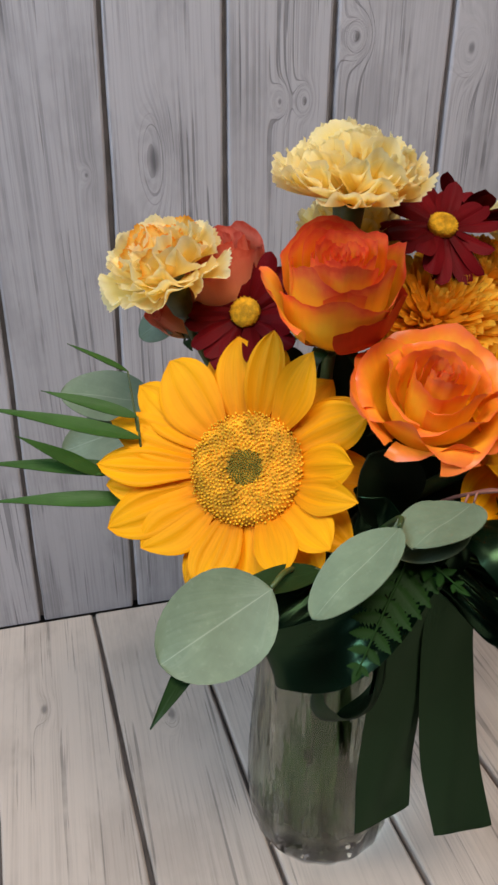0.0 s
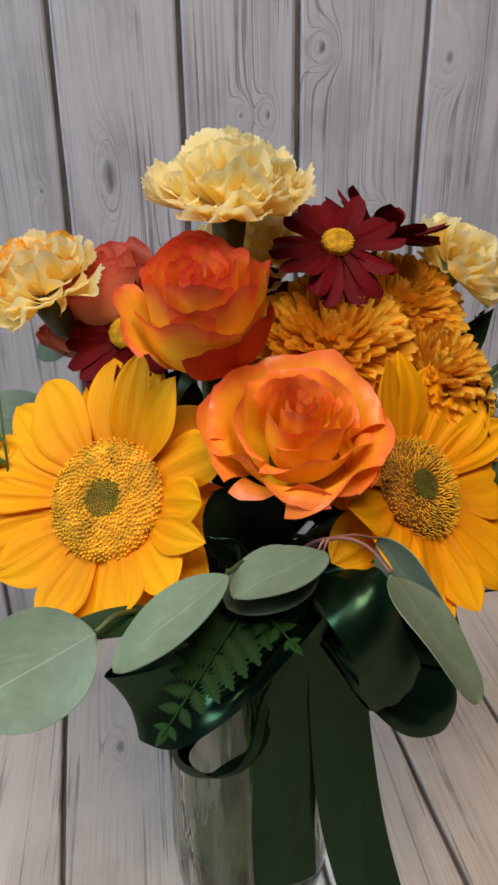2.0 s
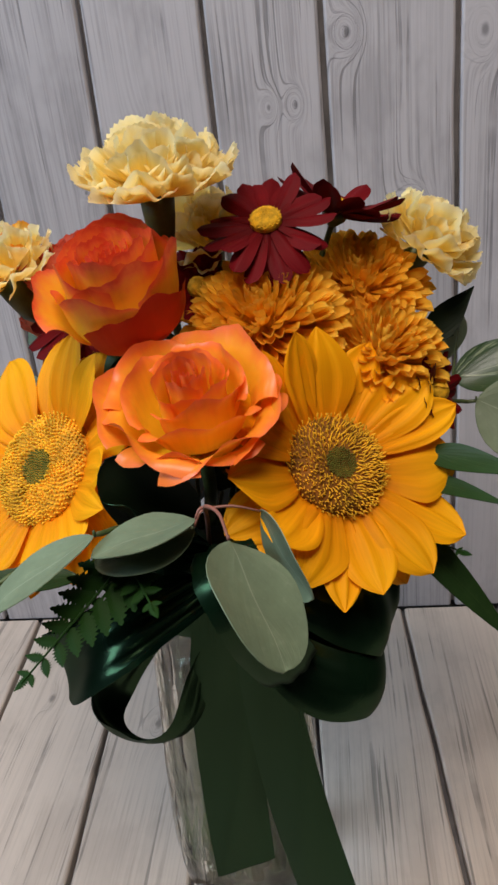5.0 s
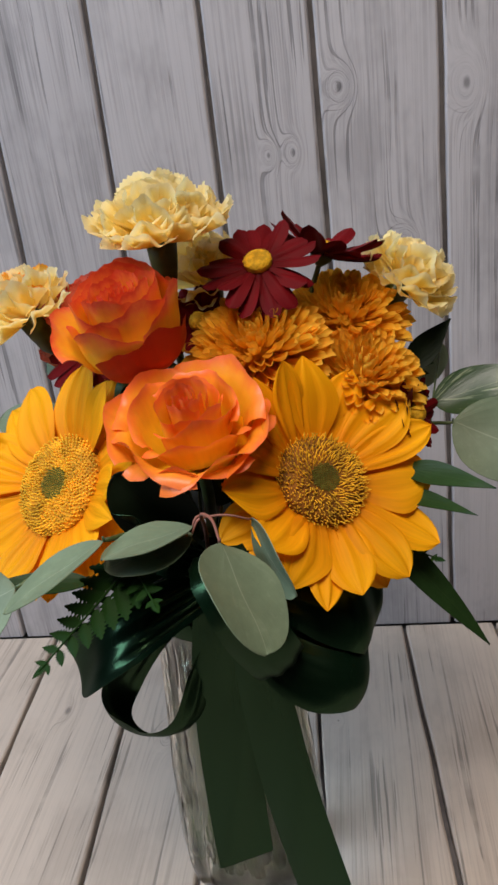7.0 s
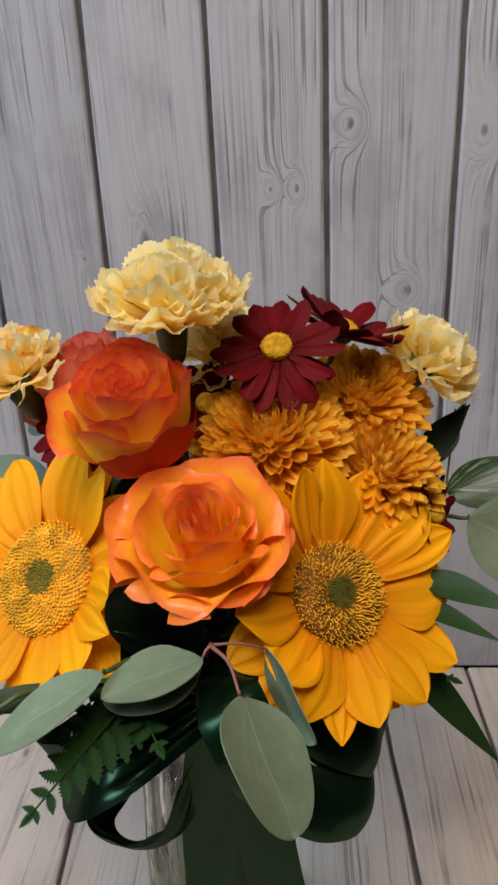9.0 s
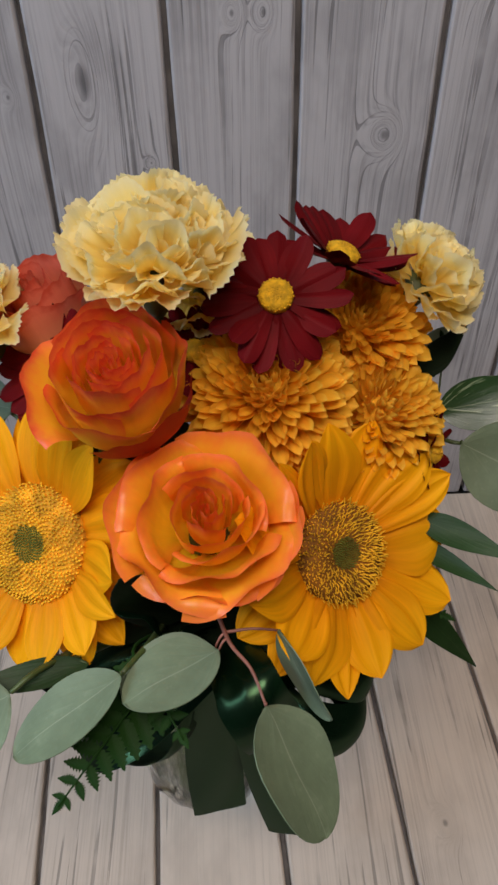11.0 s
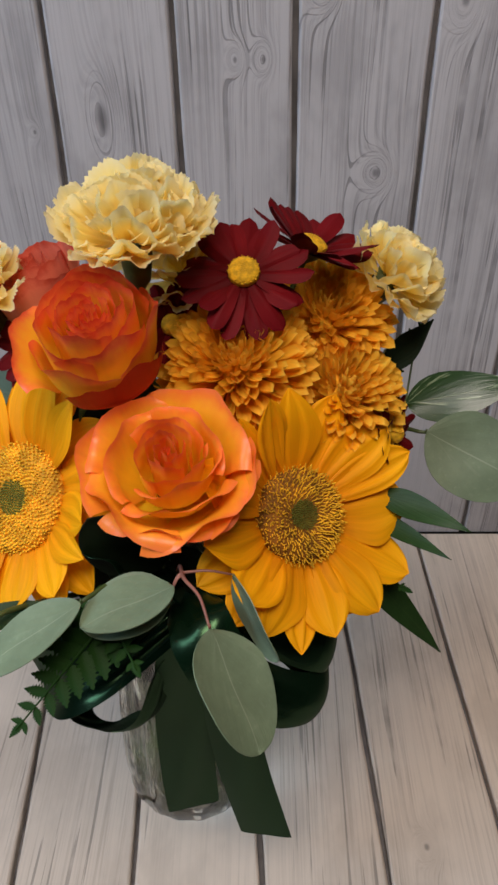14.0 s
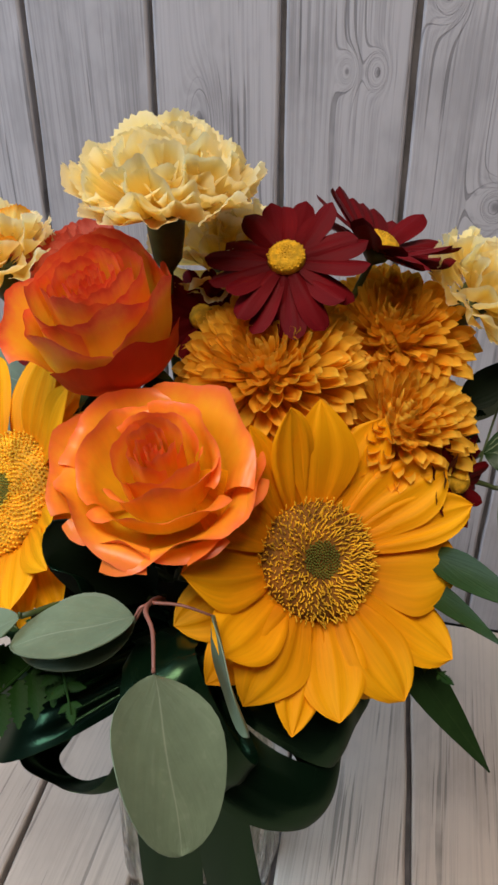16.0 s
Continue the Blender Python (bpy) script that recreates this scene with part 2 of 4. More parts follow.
M_WINE = petal_material("wine_daisy_petal", WINE, 0.5, 0.06, 0.2, 0.2, None, 0.05)
M_EYE = plain("daisy_disc_yellow", (0.66, 0.36, 0.012), 0.7, 0.3, 300, 0.3, 0.001)
M_FLORET = plain("sunflower_floret", (0.82, 0.44, 0.018), 0.7, 0.35, 120, 0.3)
M_SEED = plain("sunflower_disc_gold", (0.60, 0.27, 0.012), 0.8, 0.4, 120, 0.3)
M_SEED_DARK = plain("sunflower_disc_brown", (0.22, 0.085, 0.008), 0.8, 0.4, 120, 0.3)
M_HEART = plain("sunflower_heart_green", (0.13, 0.145, 0.018), 0.8, 0.35, 400, 0.3, 0.0006)
M_STEM = plain("green_stem", (0.06, 0.085, 0.022), 0.5, 0.3, 60)
M_CALYX = plain("carnation_calyx_green", (0.06, 0.075, 0.018), 0.5, 0.35, 70)
M_RED_STEM = plain("reddish_twig", (0.26, 0.10, 0.07), 0.5, 0.3, 60)
M_EUC = leaf_material("silver_eucalyptus_leaf", (0.165, 0.215, 0.130), (0.42, 0.46, 0.34), 0.55, 0.10, 0.35)
M_GREEN = leaf_material("glossy_green_leaf", (0.018, 0.046, 0.011), (0.06, 0.10, 0.03), 0.45, 0.08, 0.22)
M_BLADE = leaf_material("palm_blade_green", (0.040, 0.105, 0.018), (0.08, 0.15, 0.04), 0.45, 0.12, 0.2)
M_STRIPE = leaf_material("striped_dark_leaf", (0.020, 0.050, 0.014), (0.30, 0.36, 0.22), 0.30, 0.05, 0.5, 0.5)
# near black: shade inside the bouquet is put into this leaf colour
M_DARK = leaf_material("shade_dark_leaf", (0.008, 0.015, 0.006), (0.015, 0.025, 0.01), 0.5, 0.04, 0.15)
M_FERN = leaf_material("leatherleaf_fern", (0.012, 0.040, 0.006), (0.018, 0.050, 0.010), 0.5, 0.08, 0.08)
M_SATIN = satin("dark_green_satin", (0.0014, 0.0072, 0.0028))
M_GLASS = glass("pressed_glass", (0.86, 0.87, 0.83), 1.45, 0.0, 0.0022)
M_WATER = glass("vase_water", (0.52, 0.53, 0.42), 1.33, 0.0)

# ---- mesh helpers ----


def basis(n, up=(0, 0, 1)):
    """A turn whose z looks along n and whose y is as near to up as it can be."""
    z = Vector(n).normalized()
    x = Vector(up).cross(z)
    if x.length < 1e-4:
        x = Vector((1, 0, 0))
    x.normalize()
    y = z.cross(x)
    return Matrix((x, y, z)).transposed().to_4x4()


def mesh_of(name, bm, material, smooth=True):
    me = bpy.data.meshes.new(name)
    bm.to_mesh(me)
    bm.free()
    me.materials.append(material)
    if smooth:
        me.polygons.foreach_set("use_smooth", [True] * len(me.polygons))
    return me


def place(name, me, parent, m=Matrix.Identity(4), label=""):
    ob = new(name, me)
    ob.parent = parent
    ob.matrix_basis = m
    if label:
        ob["label"] = label
    return ob


def part(name, bm, material, parent, label="", smooth=True):
    return place(name, mesh_of(name, bm, material, smooth), parent, label=label)


def sheet(name, fn, nu, nv, material, thick=0.0):
    """A thin surface fn(u, v) with u from 0 at the base to 1 at the tip and v from -1 to 1, as a mesh with both as attributes."""
    us = [i / (nu - 1) for i in range(nu)]
    vs = [2 * j / (nv - 1) - 1 for j in range(nv)]
    pts = [Vector(fn(u, v)) for u in us for v in vs]
    along = [u for u in us for v in vs]
    across = [v for u in us for v in vs]
    faces = [(i * nv + j, i * nv + j + 1, (i + 1) * nv + j + 1, (i + 1) * nv + j) for i in range(nu - 1) for j in range(nv - 1)]
    if thick:
        k = len(pts)
        normals = [Vector() for _ in pts]
        for f in faces:
            w = (pts[f[1]] - pts[f[0]]).cross(pts[f[3]] - pts[f[0]])
            for i in f:
                normals[i] += w
        pts += [p - (w.normalized() if w.length > 1e-12 else Vector((0, 0, 1))) * thick for p, w in zip(list(pts), normals)]
        along, across = along * 2, across * 2
        rim = [j for j in range(nv)] + [i * nv + nv - 1 for i in range(1, nu)] + [(nu - 1) * nv + j for j in range(nv - 2, -1, -1)] + [i * nv for i in range(nu - 2, 0, -1)]
        faces += [tuple(reversed([i + k for i in f])) for f in faces]
        e, m = 2 * k, len(rim)
        for side in (0, k):
            pts += [pts[i + side] for i in rim]
            along += [along[i] * 0.88 for i in rim]
            across += [across[i] for i in rim]
        faces += [(e + (i + 1) % m, e + i, e + m + i, e + m + (i + 1) % m) for i in range(m)]
    me = bpy.data.meshes.new(name)
    me.from_pydata(pts, [], faces)
    for key, vals in (("along", along), ("across", across)):
        me.attributes.new(key, "FLOAT", "POINT").data.foreach_set("value", vals)
    me.materials.append(material)
    me.polygons.foreach_set("use_smooth", [True] * len(me.polygons))
    return me


def spline(points, steps):
    """A smooth line through the points."""
    p = [Vector(q) for q in points]
    p = [2 * p[0] - p[1]] + p + [2 * p[-1] - p[-2]]
    out = []
    for i in range(1, len(p) - 2):
        for k in range(steps):
            t = k / steps
            a, b, c, d = p[i - 1:i + 3]
            out.append(0.5 * ((2 * b) + (c - a) * t + (2 * a - 5 * b + 4 * c - d) * t * t + (3 * b - a - 3 * c + d) * t ** 3))
    return out + [p[-2]]


def tube(bm, points, r0, r1, sides=7, steps=5):
    line = spline(points, steps)
    rings = []
    for i, q in enumerate(line):
        d = (line[min(i + 1, len(line) - 1)] - line[max(i - 1, 0)]).normalized()
        a = d.orthogonal().normalized() if not rings else (ax - d * ax.dot(d)).normalized()
        ax = a
        b = d.cross(a)
        r = r0 + (r1 - r0) * i / (len(line) - 1)
        rings.append([bm.verts.new(q + (a * math.cos(2 * math.pi * k / sides) + b * math.sin(2 * math.pi * k / sides)) * r) for k in range(sides)])
    for p, q in zip(rings, rings[1:]):
        for k in range(sides):
            bm.faces.new((p[k], p[(k + 1) % sides], q[(k + 1) % sides], q[k]))
    bm.faces.new(list(reversed(rings[0])))
    bm.faces.new(rings[-1])


def lathe(bm, profile, sides, ripple=None):
    rings = []
    for r, z in profile:
        rings.append([bm.verts.new(((r + (ripple(a, z) if ripple else 0)) * math.cos(a), (r + (ripple(a, z) if ripple else 0)) * math.sin(a), z))
                      for a in (2 * math.pi * k / sides for k in range(sides))])
    for p, q in zip(rings, rings[1:]):
        for k in range(sides):
            bm.faces.new((p[k], p[(k + 1) % sides], q[(k + 1) % sides], q[k]))
    bm.faces.new(list(reversed(rings[0])))
    bm.faces.new(rings[-1])


VASE = Vector((0.268, 0.474, 0.0))
NECK = 0.235


def thing(name, at, n=None, up=(0, 0, 1), spin=0.0, label="", category="", group=""):
    e = new(name)
    e.empty_display_size = 0.01
    e.matrix_world = Matrix.Translation(at) @ ((basis(n, up) @ Matrix.Rotation(spin, 4, "Z")) if n else Matrix.Identity(4))
    return tagged(e, label, category, group)


def stem(root, top, foot, r=0.0028, material=None):
    """A stem from the flower's underside through the vase's neck to its floor, in the flower's own axes."""
    inv = root.matrix_world.inverted()
    foot = Vector(foot)
    neck = VASE + Vector((-foot.x * 0.55, -foot.y * 0.55, NECK))
    end = VASE + Vector((foot.x, foot.y, 0.016))
    top = Vector(top)
    drop = top + (root.matrix_world.to_3x3() @ Vector((0, 0, -0.03)) if root.type == "EMPTY" else Vector((0, 0, -0.03)))
    bm = bmesh.new()
    tube(bm, [inv @ q for q in (top, drop, neck + Vector((0, 0, 0.02)), neck + Vector((foot.x * 0.4, foot.y * 0.4, -0.07)), end)], r, r * 1.1)
    return part("stem", bm, material or M_STEM, root)


# ---- the boards ----
wall = tagged(new("wall_north"), "whitewashed grey wooden plank wall behind the bouquet", "wall", kind="structure")
wall.matrix_world = pose(0, 0.760, 0, 2.5, 0, 0)
floor = tagged(new("floor"), "whitewashed pale wooden plank surface under the vase", "floor", kind="structure")


def board(parent, lo, hi, upright, length0, length1, seed, material):
    """One board between two slanting edges, each given by its place at both ends, with worn, softly rounded rims."""
    segs, gap, bevel, thick = 40, 0.0021, 0.0018, 0.010
    bm = bmesh.new()
    rows = []
    for i in range(segs + 1):
        f = i / segs
        s = length0 + (length1 - length0) * f
        w0 = (noise.noise((s * 14, seed * 3.1, 0)) * 0.0011 + noise.noise((s * 60, seed * 3.1, 4)) * 0.0004)
        w1 = (noise.noise((s * 14, seed * 3.1 + 50, 0)) * 0.0011 + noise.noise((s * 60, seed * 3.1 + 50, 4)) * 0.0004)
        a = lo[0] + (lo[1] - lo[0]) * f + gap + w0
        b = hi[0] + (hi[1] - hi[0]) * f - gap + w1
        row = []
        for x, d in ((a, -thick), (a, -bevel), (a + bevel * 0.45, -bevel * 0.35), (a + bevel * 1.2, 0), (b - bevel * 1.2, 0), (b - bevel * 0.45, -bevel * 0.35), (b, -bevel), (b, -thick)):
            row.append(bm.verts.new((x, -d, s) if upright else (x, s, d)))
        rows.append(row)
    for p, q in zip(rows, rows[1:]):
        for k in range(7):
            bm.faces.new((p[k], p[k + 1], q[k + 1], q[k]))
    bm.normal_update()
    bmesh.ops.recalc_face_normals(bm, faces=bm.faces)
    ob = place("plank", mesh_of("plank", bm, material, False), parent)
    return ob


edges = [(-0.320, -0.285), (-0.223, -0.195), (-0.128, -0.103), (-0.034, -0.011), (0.060, 0.089), (0.158, 0.182), (0.262, 0.265), (0.354, 0.351), (0.455, 0.450), (0.552, 0.545), (0.650, 0.640), (0.745, 0.732), (0.842, 0.826)]
for i, (a, b) in enumerate(zip(edges, edges[1:])):
    board(wall, a, b, True, 0.0005, 1.10, i, M_WALL)
bm = bmesh.new()
bmesh.ops.create_cube(bm, size=1, matrix=Matrix.Translation((0.26, 0.014, 0.55)) @ Matrix.Diagonal((1.3, 0.01, 1.1, 1)))
part("backing_board", bm, M_GAP, wall, "dark backing behind the wall boards", False)

edges = [(0.006 + 0.0985 * k + o, 0.034 + 0.0965 * k + o) for k, o in ((-3, 0), (-2, 0.002), (-1, 0), (0, 0), (1, 0.009), (2, 0.003), (3, 0.004), (4, 0.003), (5, 0), (6, 0), (7, 0.002), (8, 0))]
for i, (a, b) in enumerate(zip(edges, edges[1:])):
    sl = [(b0, b1 + (b1 - b0) * 0.9) for b0, b1 in (a, b)]
    board(floor, (sl[0][1], sl[0][0]), (sl[1][1], sl[1][0]), False, -0.02, 0.757, i + 40, M_FLOOR)
bm = bmesh.new()
bmesh.ops.create_cube(bm, size=1, matrix=Matrix.Translation((0.26, 0.37, -0.014)) @ Matrix.Diagonal((1.3, 0.79, 0.008, 1)))
part("backing_board", bm, M_GAP, floor, "dark backing under the surface boards", False)

# plain unseen room that closes the place, kept dark to cut bounced light
for name, lo, hi, mat in (("ground", (-2, -2.2, -0.12), (2.4, 1.4, -0.02), M_GROUND), ("ceiling", (-2, -2.2, 2.4), (2.4, 1.4, 2.5), M_PAINT), ("wall_west", (-2.1, -2.2, -0.02), (-2, 1.4, 2.4), M_PAINT),
                          ("wall_east", (2.4, -2.2, -0.02), (2.5, 1.4, 2.4), M_PAINT), ("wall_south", (-2, -2.3, -0.02), (2.4, -2.2, 2.4), M_PAINT), ("wall_far", (-2, 1.4, -0.02), (2.4, 1.5, 2.4), M_PAINT)):
    bm = bmesh.new()
    bmesh.ops.create_cube(bm, size=1, matrix=Matrix.Translation([(p + q) / 2 for p, q in zip(lo, hi)]) @ Matrix.Diagonal((*[q - p for p, q in zip(lo, hi)], 1)))
    tagged(part(name, bm, mat, None, "plain painted room surface out of view", False), category="wall", kind="structure")

# ---- sunflowers ----


def sunflower_petals(count, length, width):
    """Broad blunt petals with lengthwise pleats, hollow along the middle, some bent up and some back."""
    out = []
    for k in range(count):
        rng = random.Random(100 + k)
        bend, curl, lean = rng.uniform(-0.16, 0.10), rng.uniform(-0.18, 0.14), rng.uniform(-0.10, 0.10)
        tipp, ph, fold = rng.uniform(0.62, 0.92), rng.uniform(0, 6), rng.uniform(0.5, 1.0)

        def fn(u, v, bend=bend, curl=curl, lean=lean, tipp=tipp, ph=ph, fold=fold):
            w = (0.42 + 0.58 * math.sin(min(1.0, u * 1.7) * math.pi / 2)) * max(0.0, 1 - max(0.0, (u - 0.45) / 0.55) ** 2.2) ** tipp
            w = max(w, 0.012) * width * (1 + 0.04 * math.sin(7 * u + ph))
            x = v * w + lean * length * u * u
            body = math.sin(math.pi * min(1, u * 0.9 + 0.05))
            pleat = 0.10 * width * fold * (math.cos(v * 8.5 + ph * 0.3) + 0.45 * math.cos(v * 17 + ph)) * body
            z = length * (bend * u * u - 0.06 * u ** 4) + v * v * w * curl + pleat
            return x, length * u, z + 0.022 * length * math.sin(5 * u + ph) * u + 0.05 * width * math.sin(9 * u + ph) * v ** 3

        out.append(sheet("petal", fn, 15, 17, M_SUN))
    return out


SUN_PETALS = sunflower_petals(10, 0.05, 0.0122)


def sunflower(at, n, disc_r, front, back, foot, seed, label, disc, curly):
    """front holds angle, reach in millimetres, width and lift of each petal of the upper whorl; back is the number and reach of those behind."""
    rng = random.Random(seed)
    root = thing("sunflower", at, n, label=label, category="sunflower", group="sunflowers in the vase")
    bm = bmesh.new()
    lathe(bm, [(disc_r * 0.5, -0.012), (disc_r * 1.02, -0.006), (disc_r * 1.0, 0.0), (disc_r * 0.85, 0.0030), (disc_r * 0.55, 0.0040), (disc_r * 0.33, 0.0032), (disc_r * 0.02, 0.002)], 36)
    seeds = part("disc", bm, disc, root, "brown seed disc")
    bm = bmesh.new()
    total = 760
    for i in range(total):
        r = disc_r * math.sqrt((i + 0.5) / total) * 1.03
        if r < disc_r * 0.32:
            continue
        a = i * 2.39996
        q = r / disc_r
        h = 0.0008 + 0.0013 * q + rng.uniform(-0.0003, 0.0003)
        z = 0.0036 - 0.0042 * max(0, q - 0.5) ** 2 * 4
        c = Vector((r * math.cos(a), r * math.sin(a), z))
        out = Vector((math.cos(a), math.sin(a), 0))
        side = Vector((-math.sin(a), math.cos(a), 0))
        s = (0.00034 if curly else 0.00056) * (0.8 + 0.4 * rng.random())
        lean = out * rng.uniform(-0.0002, 0.0007) + side * rng.uniform(-0.0004, 0.0004)
        if curly:
            lean = out * rng.uniform(0.0005, 0.0017) + side * rng.uniform(-0.0011, 0.0011)
        ring = (out, side, -out, -side)
        b = [bm.verts.new(c + d * s * 0.7) for d in ring]
        t = [bm.verts.new(c + Vector((0, 0, h)) + lean * 0.7 + d * s * 1.05) for d in ring]
        e = [bm.verts.new(c + Vector((0, 0, h + 0.0006)) + lean * 1.5 + d * s * 0.95) for d in ring]
        for lo, hi in ((b, t), (t, e)):
            for k in range(4):
                bm.faces.new((lo[k], lo[(k + 1) % 4], hi[(k + 1) % 4], hi[k]))
        bm.faces.new(e)
    tagged(part("floret_ring", bm, M_FLORET, seeds, "golden curled florets in a ring"), kind="stuff")
    bm = bmesh.new()
    for i in range(150):
        r = disc_r * 0.32 * math.sqrt((i + 0.5) / 150)
        a = i * 2.39996
        bmesh.ops.create_icosphere(bm, subdivisions=1, radius=disc_r * 0.021, matrix=Matrix.Translation((r * math.cos(a), r * math.sin(a), 0.0034 + 0.0008 * (r / disc_r) / 0.34)))
    tagged(part("disc_heart", bm, M_HEART, seeds, "green closed buds at the centre"), kind="stuff")

    def petal(angle, reach, wide, lift, depth):
        length = (reach - disc_r * 0.88) / 0.05
        m = Matrix.Rotation(angle - math.pi / 2, 4, "Z") @ Matrix.Translation((0, disc_r * 0.90, depth)) @ Matrix.Rotation(math.radians(lift), 4, "X") @ Matrix.Rotation(rng.uniform(-0.16, 0.16), 4, "Y") @ Matrix.Diagonal((wide, length, length, 1))
        place("petal", rng.choice(SUN_PETALS), root, m)

    for i, (deg, reach, wide, lift) in enumerate(front):
        petal(math.radians(deg), reach / 1000, wide, lift, -0.0012 - 0.0011 * (i % 3))
    number, reach = back
    for i in range(number):
        petal(2 * math.pi * (i + 0.3) / number + rng.uniform(-0.1, 0.1), reach * rng.uniform(0.90, 1.02), rng.uniform(0.95, 1.15), rng.uniform(-6, 3), -0.0052)
    bm = bmesh.new()
    lathe(bm, [(0.004, -0.022), (disc_r * 0.6, -0.016), (disc_r * 0.95, -0.007)], 18)
    part("sepals", bm, M_CALYX, root)
    stem(root, root.matrix_world @ Vector((0, 0, -0.015)), foot, 0.0045)
    return root


sunflower((0.199, 0.418, 0.347), (-0.40, -0.66, 0.635), 0.0285,
          [(-14, 62, 0.80, 22), (9, 60, 1.00, 30), (35, 68, 1.15, 20), (62, 68, 0.95, 26), (88, 71, 0.85, 30), (107, 70, 1.05, 14), (140, 72, 1.45, 12), (154, 77, 1.10, 8), (171, 78, 1.10, 6), (186, 80, 1.00, 10),
           (198, 77, 1.15, 4), (211, 79, 1.20, 8), (230, 67, 1.20, 6), (262, 63, 1.05, 12), (281, 63, 1.10, 10), (303, 60, 0.95, 20), (328, 62, 1.05, 18)],
          (13, 0.069), (0.020, 0.012), 5, "open golden sunflower with a green-centred disc", M_SEED, False)
sunflower((0.347, 0.404, 0.347), (0.46, -0.62, 0.63), 0.0240,
          [(6, 72, 1.00, 10), (22, 68, 1.25, 14), (52, 66, 1.10, 14), (74, 66, 1.30, 27), (97, 68, 0.85, 32), (114, 67, 0.75, 32), (142, 66, 1.15, 24), (176, 62, 1.20, 24), (206, 60, 1.30, 22), (228, 63, 1.35, 14),
           (246, 68, 1.00, 4), (262, 63, 1.25, 12), (287, 65, 1.20, 14), (312, 70, 1.20, 4), (339, 65, 1.60, 16)],
          (12, 0.064), (-0.022, 0.010), 9, "open golden sunflower with a dark brown-rimmed disc", M_SEED_DARK, True)

# ---- roses ----


def rose(at, n, radius, height, foot, seed, spin, material, label, rows, deep=()):
    """rows: belly and rim radius, rim height, half width in radians, roll of the lip and turn of each petal, from the core outward; those listed in deep show their dark backs."""
    rng = random.Random(seed)
    root = thing("rose", at, n, spin=spin, label=label, category="rose", group="roses in the vase")
    for index, (belly, rim, top, half, roll, turn) in enumerate(rows):
        ph, ph2, tall = rng.uniform(0, 6), rng.uniform(0, 6), rng.uniform(-0.03, 0.03)
        outer = min(1.0, max(0.0, (belly - 0.5) / 0.25))

        def fn(u, v, belly=belly, rim=rim, top=top, half=half, roll=roll, ph=ph, ph2=ph2, tall=tall, outer=outer):
            a = v * half * (0.50 + 0.50 * math.sin(min(1, u * 1.3) * math.pi / 2))
            r = belly * (0.20 + 0.80 * math.sin(min(1.0, u * 1.6) * math.pi / 2) ** 0.8)
            f = max(0.0, (u - 0.5) / 0.5)
            f = f * f * (3 - 2 * f)
            r += (rim - belly) * f
            lip = max(0.0, (u - 0.72) / 0.28)
            sides = 0.30 + 0.65 * min(1.0, abs(v) * 1.25) ** 1.5 + 0.25 * math.sin(5 * v + ph2)
            r += roll * sides * lip ** 1.4
            r += (0.022 * math.sin(4.0 * v + ph) * u * u + 0.022 * math.sin(9 * v + ph2) * u ** 3) * (0.5 + 0.6 * outer)
            r += v * 0.045 * (1 - 0.6 * outer)
            z = -0.80 + (0.80 + top + tall) * u * (1 - (0.05 + 0.07 * outer) * abs(v) ** 2.2 * u)
            z -= roll * 0.80 * sides * lip ** 2.2
            z += 0.010 * math.sin(8 * v + ph) * u * u + 0.075 * outer * max(0, 1 - abs(v - 0.1 * math.sin(ph)) * 2.2) * u ** 5
            z += 0.008 * math.sin(23 * v + ph2) * u ** 6
            return radius * r * math.cos(a), radius * r * math.sin(a), height * z

        place("petal", sheet("petal", fn, 19, 25, M_ROSE_DEEP if index in deep else material), root, Matrix.Rotation(turn + rng.uniform(-0.12, 0.12), 4, "Z"))
    bm = bmesh.new()
    lathe(bm, [(0.003, -height * 0.92), (radius * 0.22, -height * 0.85), (radius * 0.30, -height * 0.72), (radius * 0.2, -height * 0.6)], 14)
    hip = part("hip", bm, M_CALYX, root)
    for i in range(5):
        def sepal(u, v):
            w = 0.0045 * (1 - u) ** 0.7 + 0.0004
            return v * w, radius * (0.30 + 0.42 * u), -height * (0.78 - 0.10 * u + 0.25 * u * u)
        place("sepal", sheet("sepal", sepal, 7, 5, M_GREEN), hip, Matrix.Rotation(i * 1.2566, 4, "Z"))
    stem(root, root.matrix_world @ Vector((0, 0, -height * 0.88)), foot, 0.0034)
    return root


def whorl(count, belly, rim, top, half, roll, turn, step=2.39996):
    """Petals whose numbers run from the first to the second value of each pair."""
    out = []
    for i in range(count):
        k = i / max(1, count - 1)
        out.append(tuple(p + (q - p) * k for p, q in (belly, rim, top, half, roll)) + (turn + i * step,))
    return out


OPEN = (whorl(8, (0.05, 0.29), (0.04, 0.27), (0.03, 0.05), (1.45, 1.1), (0.0, 0.015), 0.0)
        + whorl(4, (0.36, 0.47), (0.34, 0.48), (0.07, 0.02), (1.30, 1.15), (0.03, 0.09), 0.9, 2.25)
        + whorl(4, (0.58, 0.70), (0.58, 0.78), (0.03, -0.06), (1.20, 1.0), (0.10, 0.16), -1.2, 2.05)
        + [(0.80, 1.02, -0.06, 1.00, 0.13, 0.75), (0.80, 0.98, -0.08, 0.95, 0.14, 2.35), (0.80, 1.00, -0.16, 1.02, 0.20, -2.35), (0.82, 1.04, -0.20, 1.00, 0.20, -0.85), (0.82, 1.00, -0.25, 0.95, 0.16, -1.7),
           (0.88, 1.14, -0.16, 0.85, 0.12, 3.0), (0.88, 1.12, -0.24, 0.80, 0.10, -0.2)])
